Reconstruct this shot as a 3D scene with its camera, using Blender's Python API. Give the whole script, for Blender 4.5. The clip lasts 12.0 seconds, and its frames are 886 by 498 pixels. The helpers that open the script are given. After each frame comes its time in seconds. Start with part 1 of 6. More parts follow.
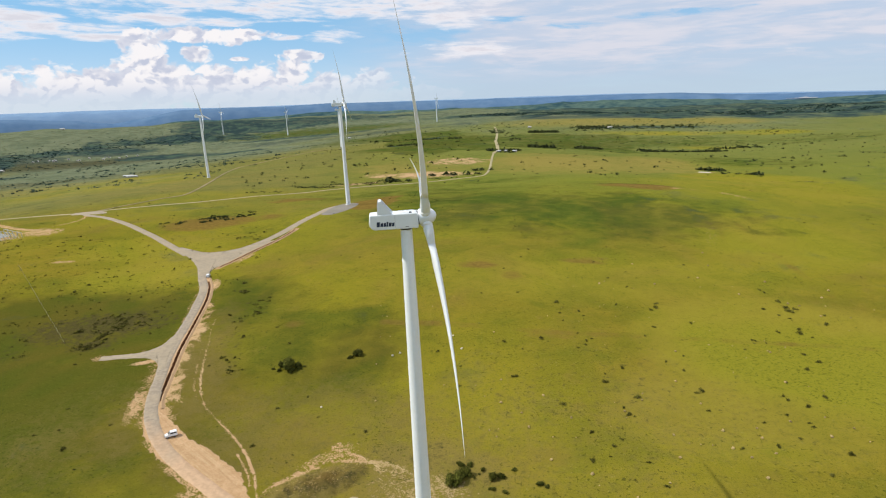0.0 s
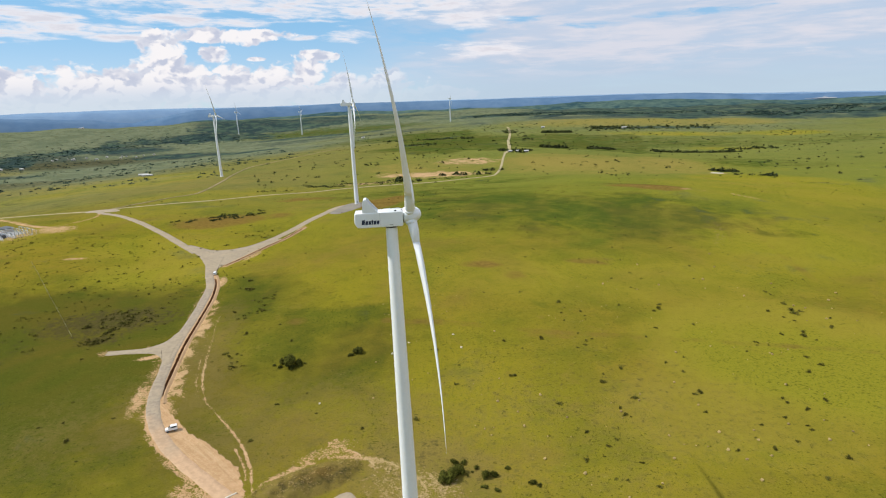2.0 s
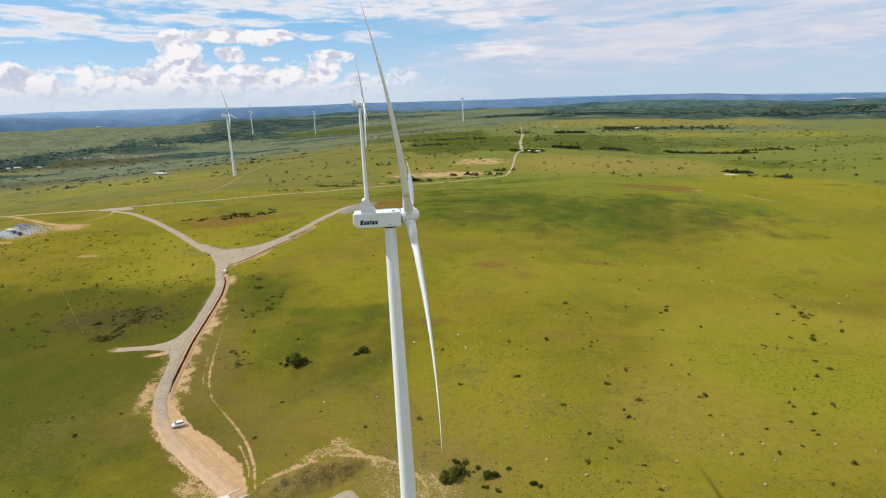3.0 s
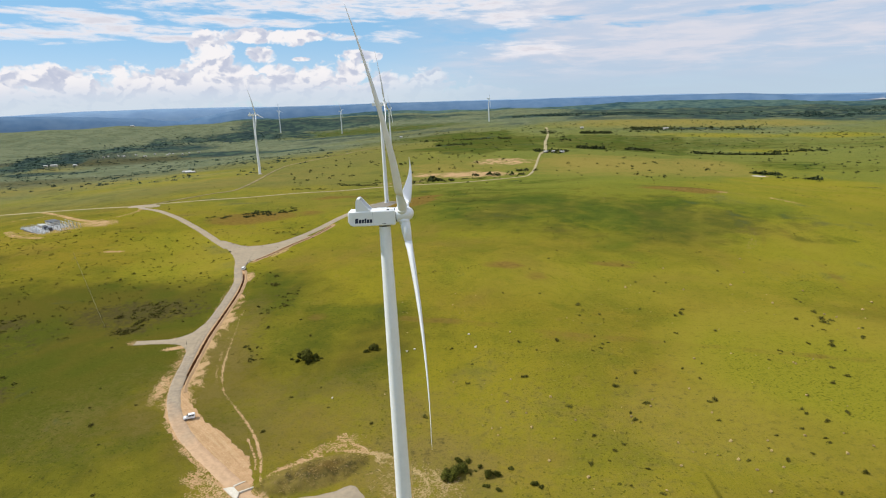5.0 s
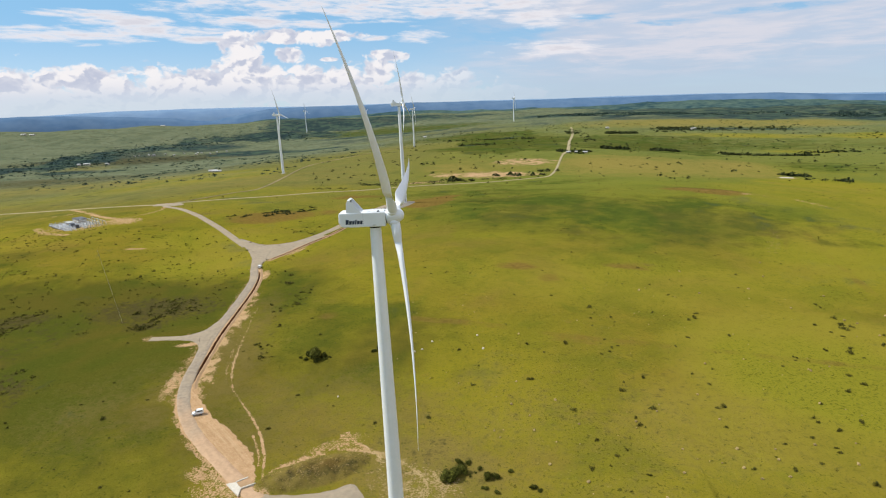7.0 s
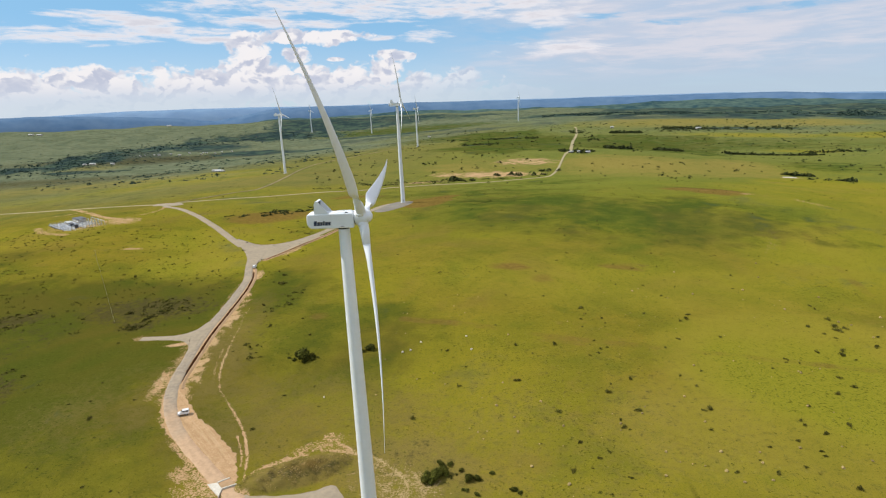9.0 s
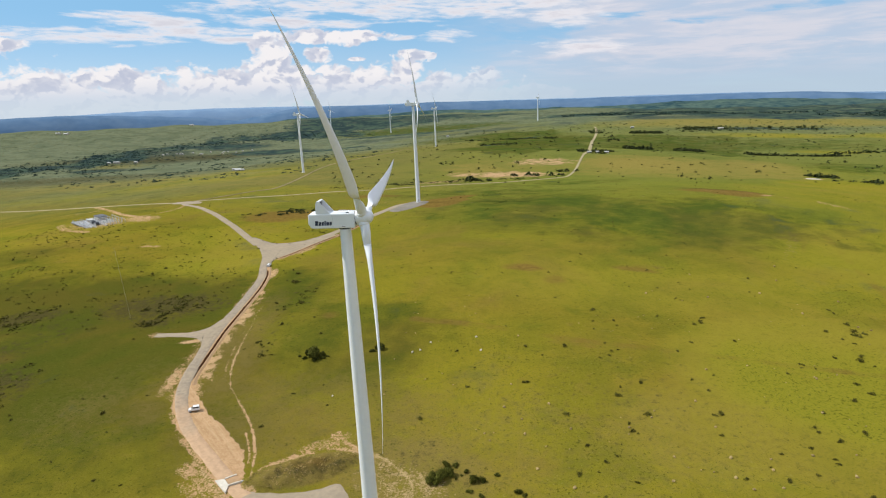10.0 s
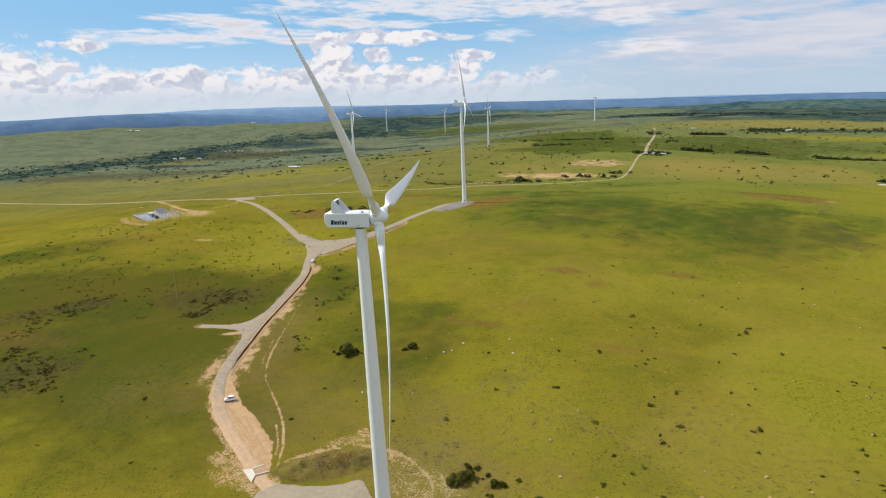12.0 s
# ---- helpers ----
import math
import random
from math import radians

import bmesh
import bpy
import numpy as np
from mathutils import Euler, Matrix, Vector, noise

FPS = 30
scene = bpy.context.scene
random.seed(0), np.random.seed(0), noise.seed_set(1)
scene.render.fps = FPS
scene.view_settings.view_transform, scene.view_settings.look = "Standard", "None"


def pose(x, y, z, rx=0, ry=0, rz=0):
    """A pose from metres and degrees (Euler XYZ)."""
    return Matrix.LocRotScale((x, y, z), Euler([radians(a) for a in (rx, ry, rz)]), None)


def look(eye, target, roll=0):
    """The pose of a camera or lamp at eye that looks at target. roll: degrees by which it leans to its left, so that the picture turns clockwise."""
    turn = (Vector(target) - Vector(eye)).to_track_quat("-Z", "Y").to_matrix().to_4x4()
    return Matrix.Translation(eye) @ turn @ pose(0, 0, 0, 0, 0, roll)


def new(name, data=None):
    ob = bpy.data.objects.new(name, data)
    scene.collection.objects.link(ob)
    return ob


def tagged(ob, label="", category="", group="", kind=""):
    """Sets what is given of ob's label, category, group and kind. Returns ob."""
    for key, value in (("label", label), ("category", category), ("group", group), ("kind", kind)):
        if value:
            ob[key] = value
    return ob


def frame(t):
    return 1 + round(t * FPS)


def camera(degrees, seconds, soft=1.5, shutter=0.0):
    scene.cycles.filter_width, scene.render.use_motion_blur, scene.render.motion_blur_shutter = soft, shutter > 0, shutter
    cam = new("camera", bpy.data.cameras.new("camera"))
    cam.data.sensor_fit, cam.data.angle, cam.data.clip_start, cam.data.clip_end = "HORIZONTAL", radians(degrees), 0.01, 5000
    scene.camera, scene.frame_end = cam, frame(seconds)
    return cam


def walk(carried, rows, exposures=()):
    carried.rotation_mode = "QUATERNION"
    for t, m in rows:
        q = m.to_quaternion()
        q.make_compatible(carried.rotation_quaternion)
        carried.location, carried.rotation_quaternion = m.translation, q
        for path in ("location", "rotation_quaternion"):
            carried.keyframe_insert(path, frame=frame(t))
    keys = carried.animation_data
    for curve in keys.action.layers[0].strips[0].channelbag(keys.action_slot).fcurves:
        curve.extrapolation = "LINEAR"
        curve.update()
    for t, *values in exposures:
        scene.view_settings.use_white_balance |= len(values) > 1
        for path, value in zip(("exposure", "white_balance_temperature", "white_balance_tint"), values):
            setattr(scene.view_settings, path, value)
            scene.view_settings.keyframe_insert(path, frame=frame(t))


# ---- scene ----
cam = camera(73.0, 12.0, soft=1.15)
PATH = [
    (0, (0.387, -0.311, 120.76), (0.385, 1.619, 120.235), -2.7),
    (0.5, (1.949, -0.688, 120.606), (1.93, 1.242, 120.081), -2.7),
    (1, (3.477, -1.02, 120.526), (3.449, 0.91, 120.002), -2.7),
    (1.5, (4.942, -1.338, 120.464), (4.906, 0.592, 119.941), -2.6),
    (2, (6.541, -1.627, 120.442), (6.492, 0.303, 119.919), -2.7),
    (2.5, (8.063, -1.897, 120.469), (7.994, 0.032, 119.948), -2.6),
    (3, (9.64, -2.129, 120.547), (9.549, -0.2, 120.026), -2.6),
    (5, (16.495, -2.816, 120.362), (16.318, -0.892, 119.844), -2.6),
    (5.5, (18.297, -2.86, 120.353), (18.1, -0.938, 119.836), -2.6),
    (6, (20.147, -2.722, 120.39), (19.93, -0.802, 119.873), -2.6),
    (6.5, (22.058, -2.418, 120.438), (21.818, -0.501, 119.923), -2.6),
    (7, (23.944, -2.008, 120.472), (23.684, -0.093, 119.957), -2.7),
    (9, (31.799, -0.235, 120.291), (31.518, 1.677, 119.776), -2.8),
    (9.5, (33.676, 0.228, 120.209), (33.386, 2.139, 119.694), -2.8),
    (10, (35.535, 0.745, 120.252), (35.192, 2.647, 119.739), -2.8),
    (10.5, (37.673, 1.362, 120.247), (37.268, 3.253, 119.736), -2.8),
    (11, (39.808, 2.0, 120.211), (39.347, 3.879, 119.704), -2.8),
    (11.5, (41.815, 2.623, 120.155), (41.309, 4.491, 119.649), -2.7),
    (12, (43.661, 3.277, 120.087), (43.144, 5.142, 119.581), -2.7),
]
walk(cam, [(t, look(eye, target, roll)) for t, eye, target, roll in PATH], [(0.0, -0.03), (12.0, -0.10)])

# ---- light ----
SUN_DIR = Vector((-87.4, 2.2, 100.0)).normalized()
SUN_ELEV = math.asin(SUN_DIR.z)
SUN_TURN = math.atan2(SUN_DIR.x, SUN_DIR.y)
sun = new("sun", bpy.data.lights.new("sun", "SUN"))
sun.data.energy, sun.data.angle, sun.data.color = 4.75, radians(0.53), (1.0, 0.95, 0.86)
sun.matrix_world = look(SUN_DIR * 300, (0, 0, 0))


class Nodes:
    """A short way to write node trees."""

    def __init__(self, tree):
        self.tree = tree

    def put(self, kind):
        return self.tree.nodes.new(kind)

    def mask(self, name):
        node = self.put("ShaderNodeAttribute")
        node.attribute_name = name
        return node.outputs["Color"]

    def link(self, a, b):
        self.tree.links.new(a, b)

    def feed(self, socket, value):
        if isinstance(value, bpy.types.NodeSocket):
            self.link(value, socket)
        else:
            socket.default_value = value

    def math(self, op, a, b=0.0, c=0.0, clamp=False):
        n = self.put("ShaderNodeMath")
        n.operation, n.use_clamp = op, clamp
        for s, v in zip(n.inputs, (a, b, c)):
            self.feed(s, v)
        return n.outputs[0]

    def ramp(self, x, lo, hi, out_lo=0.0, out_hi=1.0):
        n = self.put("ShaderNodeMapRange")
        n.interpolation_type = "SMOOTHSTEP"
        for s, v in zip(n.inputs, (x, lo, hi, out_lo, out_hi)):
            self.feed(s, v)
        return n.outputs[0]

    def mix(self, f, a, b, blend="MIX"):
        n = self.put("ShaderNodeMix")
        n.data_type, n.blend_type = "RGBA", blend
        self.feed(n.inputs[0], f)
        for s, v in ((n.inputs[6], a), (n.inputs[7], b)):
            self.feed(s, (*v, 1.0) if isinstance(v, tuple) and len(v) == 3 else v)
        return n.outputs[2]

    def vec(self, x, y, z=0.0):
        n = self.put("ShaderNodeCombineXYZ")
        for s, v in zip(n.inputs, (x, y, z)):
            self.feed(s, v)
        return n.outputs[0]

    def noise(self, vector, scale, detail=4.0, rough=0.55, warp=0.0):
        n = self.put("ShaderNodeTexNoise")
        if vector is not None:
            self.link(vector, n.inputs["Vector"])
        n.inputs["Scale"].default_value, n.inputs["Detail"].default_value = scale, detail
        n.inputs["Roughness"].default_value, n.inputs["Distortion"].default_value = rough, warp
        return n.outputs[0]


def make_world():
    world = bpy.data.worlds.new("sky")
    scene.world = world
    world.use_nodes = True
    tree = world.node_tree
    tree.nodes.clear()
    n = Nodes(tree)
    way = n.put("ShaderNodeTexCoord").outputs["Generated"]
    parts = n.put("ShaderNodeSeparateXYZ")
    n.link(way, parts.inputs[0])
    x, y, z = parts.outputs
    # the sky's level is lowered and tilted to fit the skyline in the camera's view
    flat = n.math("SQRT", n.math("ADD", n.math("MULTIPLY", x, x), n.math("MULTIPLY", y, y)))
    flat = n.math("MAXIMUM", flat, 0.02)
    lift = n.math("ADD", n.math("MULTIPLY", y, 0.0205), n.math("MULTIPLY", x, 0.0135))
    up = n.math("ADD", z, lift)
    el = n.math("DIVIDE", up, flat)
    az = n.math("ARCTAN2", x, y)
    sky = n.put("ShaderNodeTexSky")
    sky.sky_type, sky.sun_disc, sky.sun_elevation, sky.sun_rotation = "NISHITA", False, SUN_ELEV, SUN_TURN
    sky.altitude, sky.air_density, sky.dust_density, sky.ozone_density = 300.0, 1.0, 1.2, 1.6
    n.link(n.vec(x, y, n.math("MAXIMUM", n.math("MULTIPLY", up, 3.2), 0.03)), sky.inputs[0])
    base = n.mix(1.0, sky.outputs[0], (0.185, 0.200, 0.180), "MULTIPLY")
    # pale haze towards the horizon
    clear_air = n.mix(n.ramp(el, 0.0, 0.14), (0.52, 0.68, 0.85), (0.27, 0.57, 0.88))
    base = n.mix(0.80, base, clear_air)

    def heap(places):
        """Soft flat mounds, 1 in the middle and 0 on the rim."""
        field = None
        for a, e, wide_a, tall in places:
            da = n.math("DIVIDE", n.math("SUBTRACT", az, a), wide_a)
            de = n.math("DIVIDE", n.math("SUBTRACT", el, e), tall)
            here = n.math("SUBTRACT", 1.0, n.math("ADD", n.math("MULTIPLY", da, da), n.math("MULTIPLY", de, de)))
            field = here if field is None else n.math("SMOOTH_MAX", field, here, 0.15)
        return n.math("MAXIMUM", field, -1.5)

    # high cloud in long streaks; a thin veil over the coast
    tilt = n.math("ADD", el, n.math("MULTIPLY", az, 0.03))
    fine = n.vec(n.math("MULTIPLY", az, 11.0), n.math("MULTIPLY", tilt, 75.0), 0.0)
    wide = n.vec(n.math("MULTIPLY", az, 3.0), n.math("MULTIPLY", n.math("SUBTRACT", el, n.math("MULTIPLY", az, 0.05)), 26.0), 3.7)
    thread = n.noise(fine, 1.0, 7.0, 0.60, 0.5)
    broad = n.noise(wide, 1.0, 5.0, 0.55, 0.5)
    shred = n.noise(n.vec(n.math("MULTIPLY", az, 30.0), n.math("MULTIPLY", tilt, 150.0), 6.0), 1.0, 5.0, 0.6, 0.4)
    banks = heap(((-0.664, 0.103, 0.10, 0.012), (-0.595, 0.098, 0.05, 0.006), (-0.627, 0.131, 0.06, 0.006), (-0.574, 0.123, 0.07, 0.009), (-0.526, 0.111, 0.08, 0.011), (-0.478, 0.100, 0.05, 0.006), (-0.256, 0.150, 0.24, 0.026),
                  (-0.424, 0.127, 0.10, 0.007), (-0.350, 0.121, 0.08, 0.008), (-0.42, 0.150, 0.10, 0.010), (-0.238, 0.100, 0.03, 0.004), (-0.152, 0.100, 0.04, 0.008), (-0.04, 0.152, 0.14, 0.026), (0.03, 0.122, 0.06, 0.012), (0.05, 0.075, 0.08, 0.011)))
    overhead = n.ramp(el, 0.15, 0.24, -1.5, 0.1)
    banks = n.math("ADD", n.math("MAXIMUM", banks, overhead), n.math("ADD", n.math("MULTIPLY", n.math("SUBTRACT", thread, 0.52), 5.5), n.math("MULTIPLY", n.math("SUBTRACT", shred, 0.5), 3.0)))
    streaks = n.math("MULTIPLY", n.ramp(banks, -0.65, 1.25), 0.95)
    gap = n.ramp(n.math("ADD", heap(((-0.035, 0.100, 0.085, 0.020), (0.10, 0.118, 0.05, 0.007), (0.22, 0.104, 0.05, 0.005), (0.38, 0.112, 0.10, 0.006))), n.math("ADD", n.math("MULTIPLY", n.math("SUBTRACT", thread, 0.5), 4.5), n.math("MULTIPLY", n.math("SUBTRACT", shred, 0.5), 3.0))), -0.4, 1.3)
    coast = n.math("MULTIPLY", n.ramp(az, -0.20, 0.10), n.ramp(el, 0.0, 0.06, 0.75, 1.0))
    veil = n.math("MULTIPLY", n.math("MULTIPLY", coast, n.ramp(broad, 0.30, 0.62, 0.72, 1.0)), n.math("SUBTRACT", 1.0, n.math("MULTIPLY", gap, 0.85)))
    base = n.mix(veil, base, n.mix(n.ramp(el, 0.0, 0.10), (0.50, 0.615, 0.76), (0.575, 0.655, 0.80)))
    wisps = n.math("MULTIPLY", n.math("MULTIPLY", n.ramp(n.math("ADD", n.math("MULTIPLY", thread, 0.55), n.math("MULTIPLY", broad, 0.55)), 0.47, 0.66), coast), n.ramp(el, 0.015, 0.06, 0.0, 0.9))
    base = n.mix(n.math("MULTIPLY", wisps, n.math("SUBTRACT", 1.0, gap)), base, (0.74, 0.745, 0.83))
    base = n.mix(streaks, base, n.mix(n.ramp(banks, 0.6, 1.8), (0.90, 0.885, 0.93), (0.75, 0.735, 0.80)))

    # heaped clouds over the far hills: mounds of round billows
    sway = n.noise(n.vec(n.math("MULTIPLY", az, 26.0), n.math("MULTIPLY", el, 30.0), 5.0), 1.0, 4.0, 0.6)
    sway_b = n.noise(n.vec(n.math("MULTIPLY", az, 26.0), n.math("MULTIPLY", el, 30.0), 15.0), 1.0, 4.0, 0.6)

    def puffs(shift_a, shift_e, sizes, soft):
        u = n.math("ADD", n.math("MULTIPLY", n.math("ADD", az, shift_a), 34.0), n.math("MULTIPLY", sway, 1.3))
        v = n.math("ADD", n.math("MULTIPLY", n.math("ADD", el, shift_e), 50.0), n.math("MULTIPLY", sway_b, 1.3))
        total = None
        for size, share in sizes:
            cell = n.put("ShaderNodeTexVoronoi")
            cell.feature, cell.inputs["Scale"].default_value = "SMOOTH_F1", size
            cell.inputs["Smoothness"].default_value = soft
            n.link(n.vec(u, v, size), cell.inputs["Vector"])
            high = n.math("MULTIPLY", n.math("SUBTRACT", 0.62, cell.outputs["Distance"]), share)
            total = high if total is None else n.math("ADD", total, high)
        return total

    puff = puffs(0.0, 0.0, ((1.0, 0.50), (2.3, 0.32), (5.0, 0.18)), 0.35)
    round_sizes = ((0.8, 0.5), (1.7, 0.32), (3.6, 0.18))
    swell, swell_up = puffs(0.0, 0.0, round_sizes, 0.8), puffs(-0.006, 0.008, round_sizes, 0.8)
    mounds = heap(((-0.80, 0.013, 0.22, 0.045), (-0.62, 0.010, 0.16, 0.038), (-0.66, 0.044, 0.06, 0.018), (-0.428, 0.060, 0.032, 0.044), (-0.335, 0.102, 0.085, 0.010), (-0.432, 0.096, 0.026, 0.016), (-0.375, 0.104, 0.04, 0.010), (-0.310, 0.100, 0.022, 0.012),
                   (-0.50, 0.022, 0.14, 0.036), (-0.42, 0.035, 0.09, 0.034), (-0.29, 0.018, 0.12, 0.036), (-0.360, 0.076, 0.022, 0.013), (-0.222, 0.046, 0.026, 0.030), (-0.210, 0.072, 0.030, 0.010), (-0.16, 0.016, 0.12, 0.028), (-0.105, 0.034, 0.035, 0.016), (-0.03, 0.010, 0.07, 0.012),
                   (-0.298, 0.0688, 0.015, 0.003), (-0.77, 0.090, 0.028, 0.008), (-0.95, 0.02, 0.2, 0.07)))
    body = n.math("ADD", mounds, n.math("MULTIPLY", puff, 2.6))
    mask = n.math("MULTIPLY", n.math("MULTIPLY", n.ramp(body, -0.10, 0.60), n.ramp(az, -0.24, 0.0, 1.0, 0.40)), n.ramp(el, 0.0, 0.035, 0.60, 1.0))
    lit = n.ramp(n.math("SUBTRACT", swell, swell_up), -0.11, 0.05)
    shade = n.mix(lit, (0.57, 0.61, 0.745), (0.97, 0.94, 0.955))
    shade = n.mix(n.ramp(body, 1.3, 0.4, 0.0, 0.40), shade, (0.93, 0.92, 0.955))
    shade = n.mix(n.ramp(el, 0.012, 0.050, 0.85, 0.0), shade, (0.66, 0.715, 0.83))
    base = n.mix(mask, base, shade)
    out = n.put("ShaderNodeBackground")
    n.link(base, out.inputs[0])
    out.inputs[1].default_value = 1.0
    n.link(out.outputs[0], n.put("ShaderNodeOutputWorld").inputs[0])


make_world()


# ---- materials ----
def material(name, colour, rough=0.6, metal=0.0, second=None, scale=3.0, amount=0.5, bump=0.0, bump_scale=20.0, by_object=0.0, by_island=0.0, gloss=0.5):
    mat = bpy.data.materials.new(name)
    mat.use_nodes = True
    n = Nodes(mat.node_tree)
    bsdf = mat.node_tree.nodes["Principled BSDF"]
    place = n.put("ShaderNodeTexCoord").outputs["Object"]
    tone = (*colour, 1.0)
    if second:
        speck = n.noise(place, scale, 6.0, 0.6)
        patch = n.noise(place, scale * 0.13, 3.0, 0.5)
        f = n.math("MULTIPLY", n.ramp(n.math("ADD", n.math("MULTIPLY", speck, 0.6), n.math("MULTIPLY", patch, 0.4)), 0.35, 0.65), amount * 2, clamp=True)
        tone = n.mix(f, colour, second)
    for source, span in (("ShaderNodeObjectInfo", by_object), ("ShaderNodeNewGeometry", by_island)):
        if span:
            rnd = n.put(source).outputs["Random" if source == "ShaderNodeObjectInfo" else "Random Per Island"]
            gain = n.ramp(rnd, 0.0, 1.0, 1.0 - span, 1.0 + span)
            tone = n.mix(1.0, tone if not isinstance(tone, tuple) else tone, n.vec(gain, gain, gain), "MULTIPLY")
    n.feed(bsdf.inputs["Base Color"], tone)
    bsdf.inputs["Roughness"].default_value, bsdf.inputs["Metallic"].default_value = rough, metal
    bsdf.inputs["Specular IOR Level"].default_value = gloss
    if bump:
        b = n.put("ShaderNodeBump")
        b.inputs["Strength"].default_value, b.inputs["Distance"].default_value = bump, 0.05
        n.link(n.noise(place, bump_scale, 5.0), b.inputs["Height"])
        n.link(b.outputs[0], bsdf.inputs["Normal"])
    return mat


WHITE = material("turbine_paint", (0.80, 0.81, 0.82), 0.38, second=(0.74, 0.755, 0.76), scale=0.8, amount=0.35)
BLADE = material("blade_gelcoat", (0.78, 0.79, 0.80), 0.35, second=(0.70, 0.71, 0.71), scale=0.5, amount=0.35)
DARK = material("dark_grille", (0.05, 0.055, 0.06), 0.6, second=(0.09, 0.09, 0.10), scale=8)
NAVY = material("navy_lettering", (0.012, 0.022, 0.055), 0.45)
GAP = material("rubber_seal", (0.02, 0.02, 0.022), 0.8)
PAD_GRAVEL = material("dark_gravel", (0.225, 0.20, 0.165), 0.95, second=(0.175, 0.155, 0.125), scale=0.4, amount=0.5, bump=0.5, bump_scale=4, gloss=0.1)
GRAVEL = material("gravel", (0.335, 0.270, 0.188), 0.95, second=(0.262, 0.212, 0.150), scale=0.5, amount=0.5, bump=0.5, bump_scale=4, gloss=0.1)
PALE_ROAD = material("pale_dirt_road", (0.36, 0.30, 0.17), 0.95, second=(0.27, 0.23, 0.12), scale=0.3, amount=0.5, gloss=0.1)
TRACK_DIRT = material("track_dirt", (0.27, 0.21, 0.11), 0.95, second=(0.16, 0.135, 0.055), scale=0.05, amount=0.5, gloss=0.1)
WIRE = material("pale_wire", (0.34, 0.33, 0.13), 0.6, second=(0.28, 0.27, 0.10), scale=2)
# leaves of the far trees, turned bluish to carry the haze
HAZED_HILL_LEAF = material("hazed_hill_leaf", (0.026, 0.048, 0.042), 0.9, second=(0.046, 0.074, 0.054), scale=0.02, by_island=0.35, gloss=0.02)
SOIL = material("bare_soil", (0.40, 0.255, 0.145), 0.95, second=(0.33, 0.215, 0.115), scale=0.7, amount=0.5, bump=0.5, bump_scale=3, gloss=0.1)
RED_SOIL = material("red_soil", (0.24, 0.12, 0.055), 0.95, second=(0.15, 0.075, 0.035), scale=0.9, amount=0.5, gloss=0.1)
CONCRETE = material("concrete", (0.62, 0.57, 0.48), 0.9, second=(0.50, 0.45, 0.37), scale=1.5, gloss=0.2)
LEAF = material("leaf", (0.056, 0.060, 0.009), 0.8, second=(0.100, 0.098, 0.018), scale=0.8, by_island=0.45, by_object=0.2, gloss=0.06)
LOW_LEAF = material("low_leaf", (0.074, 0.072, 0.012), 0.85, second=(0.120, 0.108, 0.024), scale=0.8, by_island=0.5, by_object=0.25, gloss=0.05)
FAR_LEAF = material("far_leaf", (0.032, 0.042, 0.015), 0.9, second=(0.052, 0.060, 0.022), scale=0.05, by_island=0.35, gloss=0.03)
SHRUB = material("shrub_leaf", (0.048, 0.047, 0.009), 0.9, second=(0.080, 0.072, 0.016), scale=0.2, by_island=0.4, gloss=0.03)
BARK = material("bark", (0.12, 0.09, 0.06), 0.9, second=(0.07, 0.05, 0.035), scale=4, gloss=0.1)
TUFT = material("grass_tuft", (0.105, 0.112, 0.014), 0.9, second=(0.145, 0.138, 0.020), scale=0.3, by_island=0.35, gloss=0.03)
DRY_TUFT = material("dry_tuft", (0.34, 0.245, 0.095), 0.9, second=(0.17, 0.135, 0.042), scale=0.4, by_island=0.5, gloss=0.03)
MOUND_EARTH = material("mound_earth", (0.36, 0.265, 0.11), 0.9, second=(0.25, 0.18, 0.07), scale=1.2, bump=0.6, bump_scale=5, by_object=0.25, gloss=0.1)
PALE_ROCK = material("pale_rock", (0.62, 0.56, 0.42), 0.9, second=(0.50, 0.44, 0.30), scale=1.5, bump=0.5, bump_scale=5, gloss=0.1)
CAR_WHITE = material("car_paint", (0.80, 0.80, 0.79), 0.25)
CAR_GLASS = material("car_glass", (0.02, 0.025, 0.03), 0.08)
TYRE = material("tyre_rubber", (0.02, 0.02, 0.02), 0.85)
METAL = material("galvanised_steel", (0.55, 0.57, 0.58), 0.45, 0.7, second=(0.42, 0.44, 0.46), scale=2)
STONE = material("crushed_stone", (0.30, 0.295, 0.285), 0.9, second=(0.19, 0.188, 0.185), scale=0.15, gloss=0.15)
ROOF = material("sheet_roof", (0.48, 0.48, 0.46), 0.6, second=(0.36, 0.35, 0.33), scale=0.3)
WALL = material("plaster_wall", (0.52, 0.47, 0.39), 0.85, second=(0.42, 0.37, 0.30), scale=0.6)
PAN = material("dry_pan", (0.47, 0.43, 0.36), 0.9, second=(0.36, 0.33, 0.26), scale=0.1)


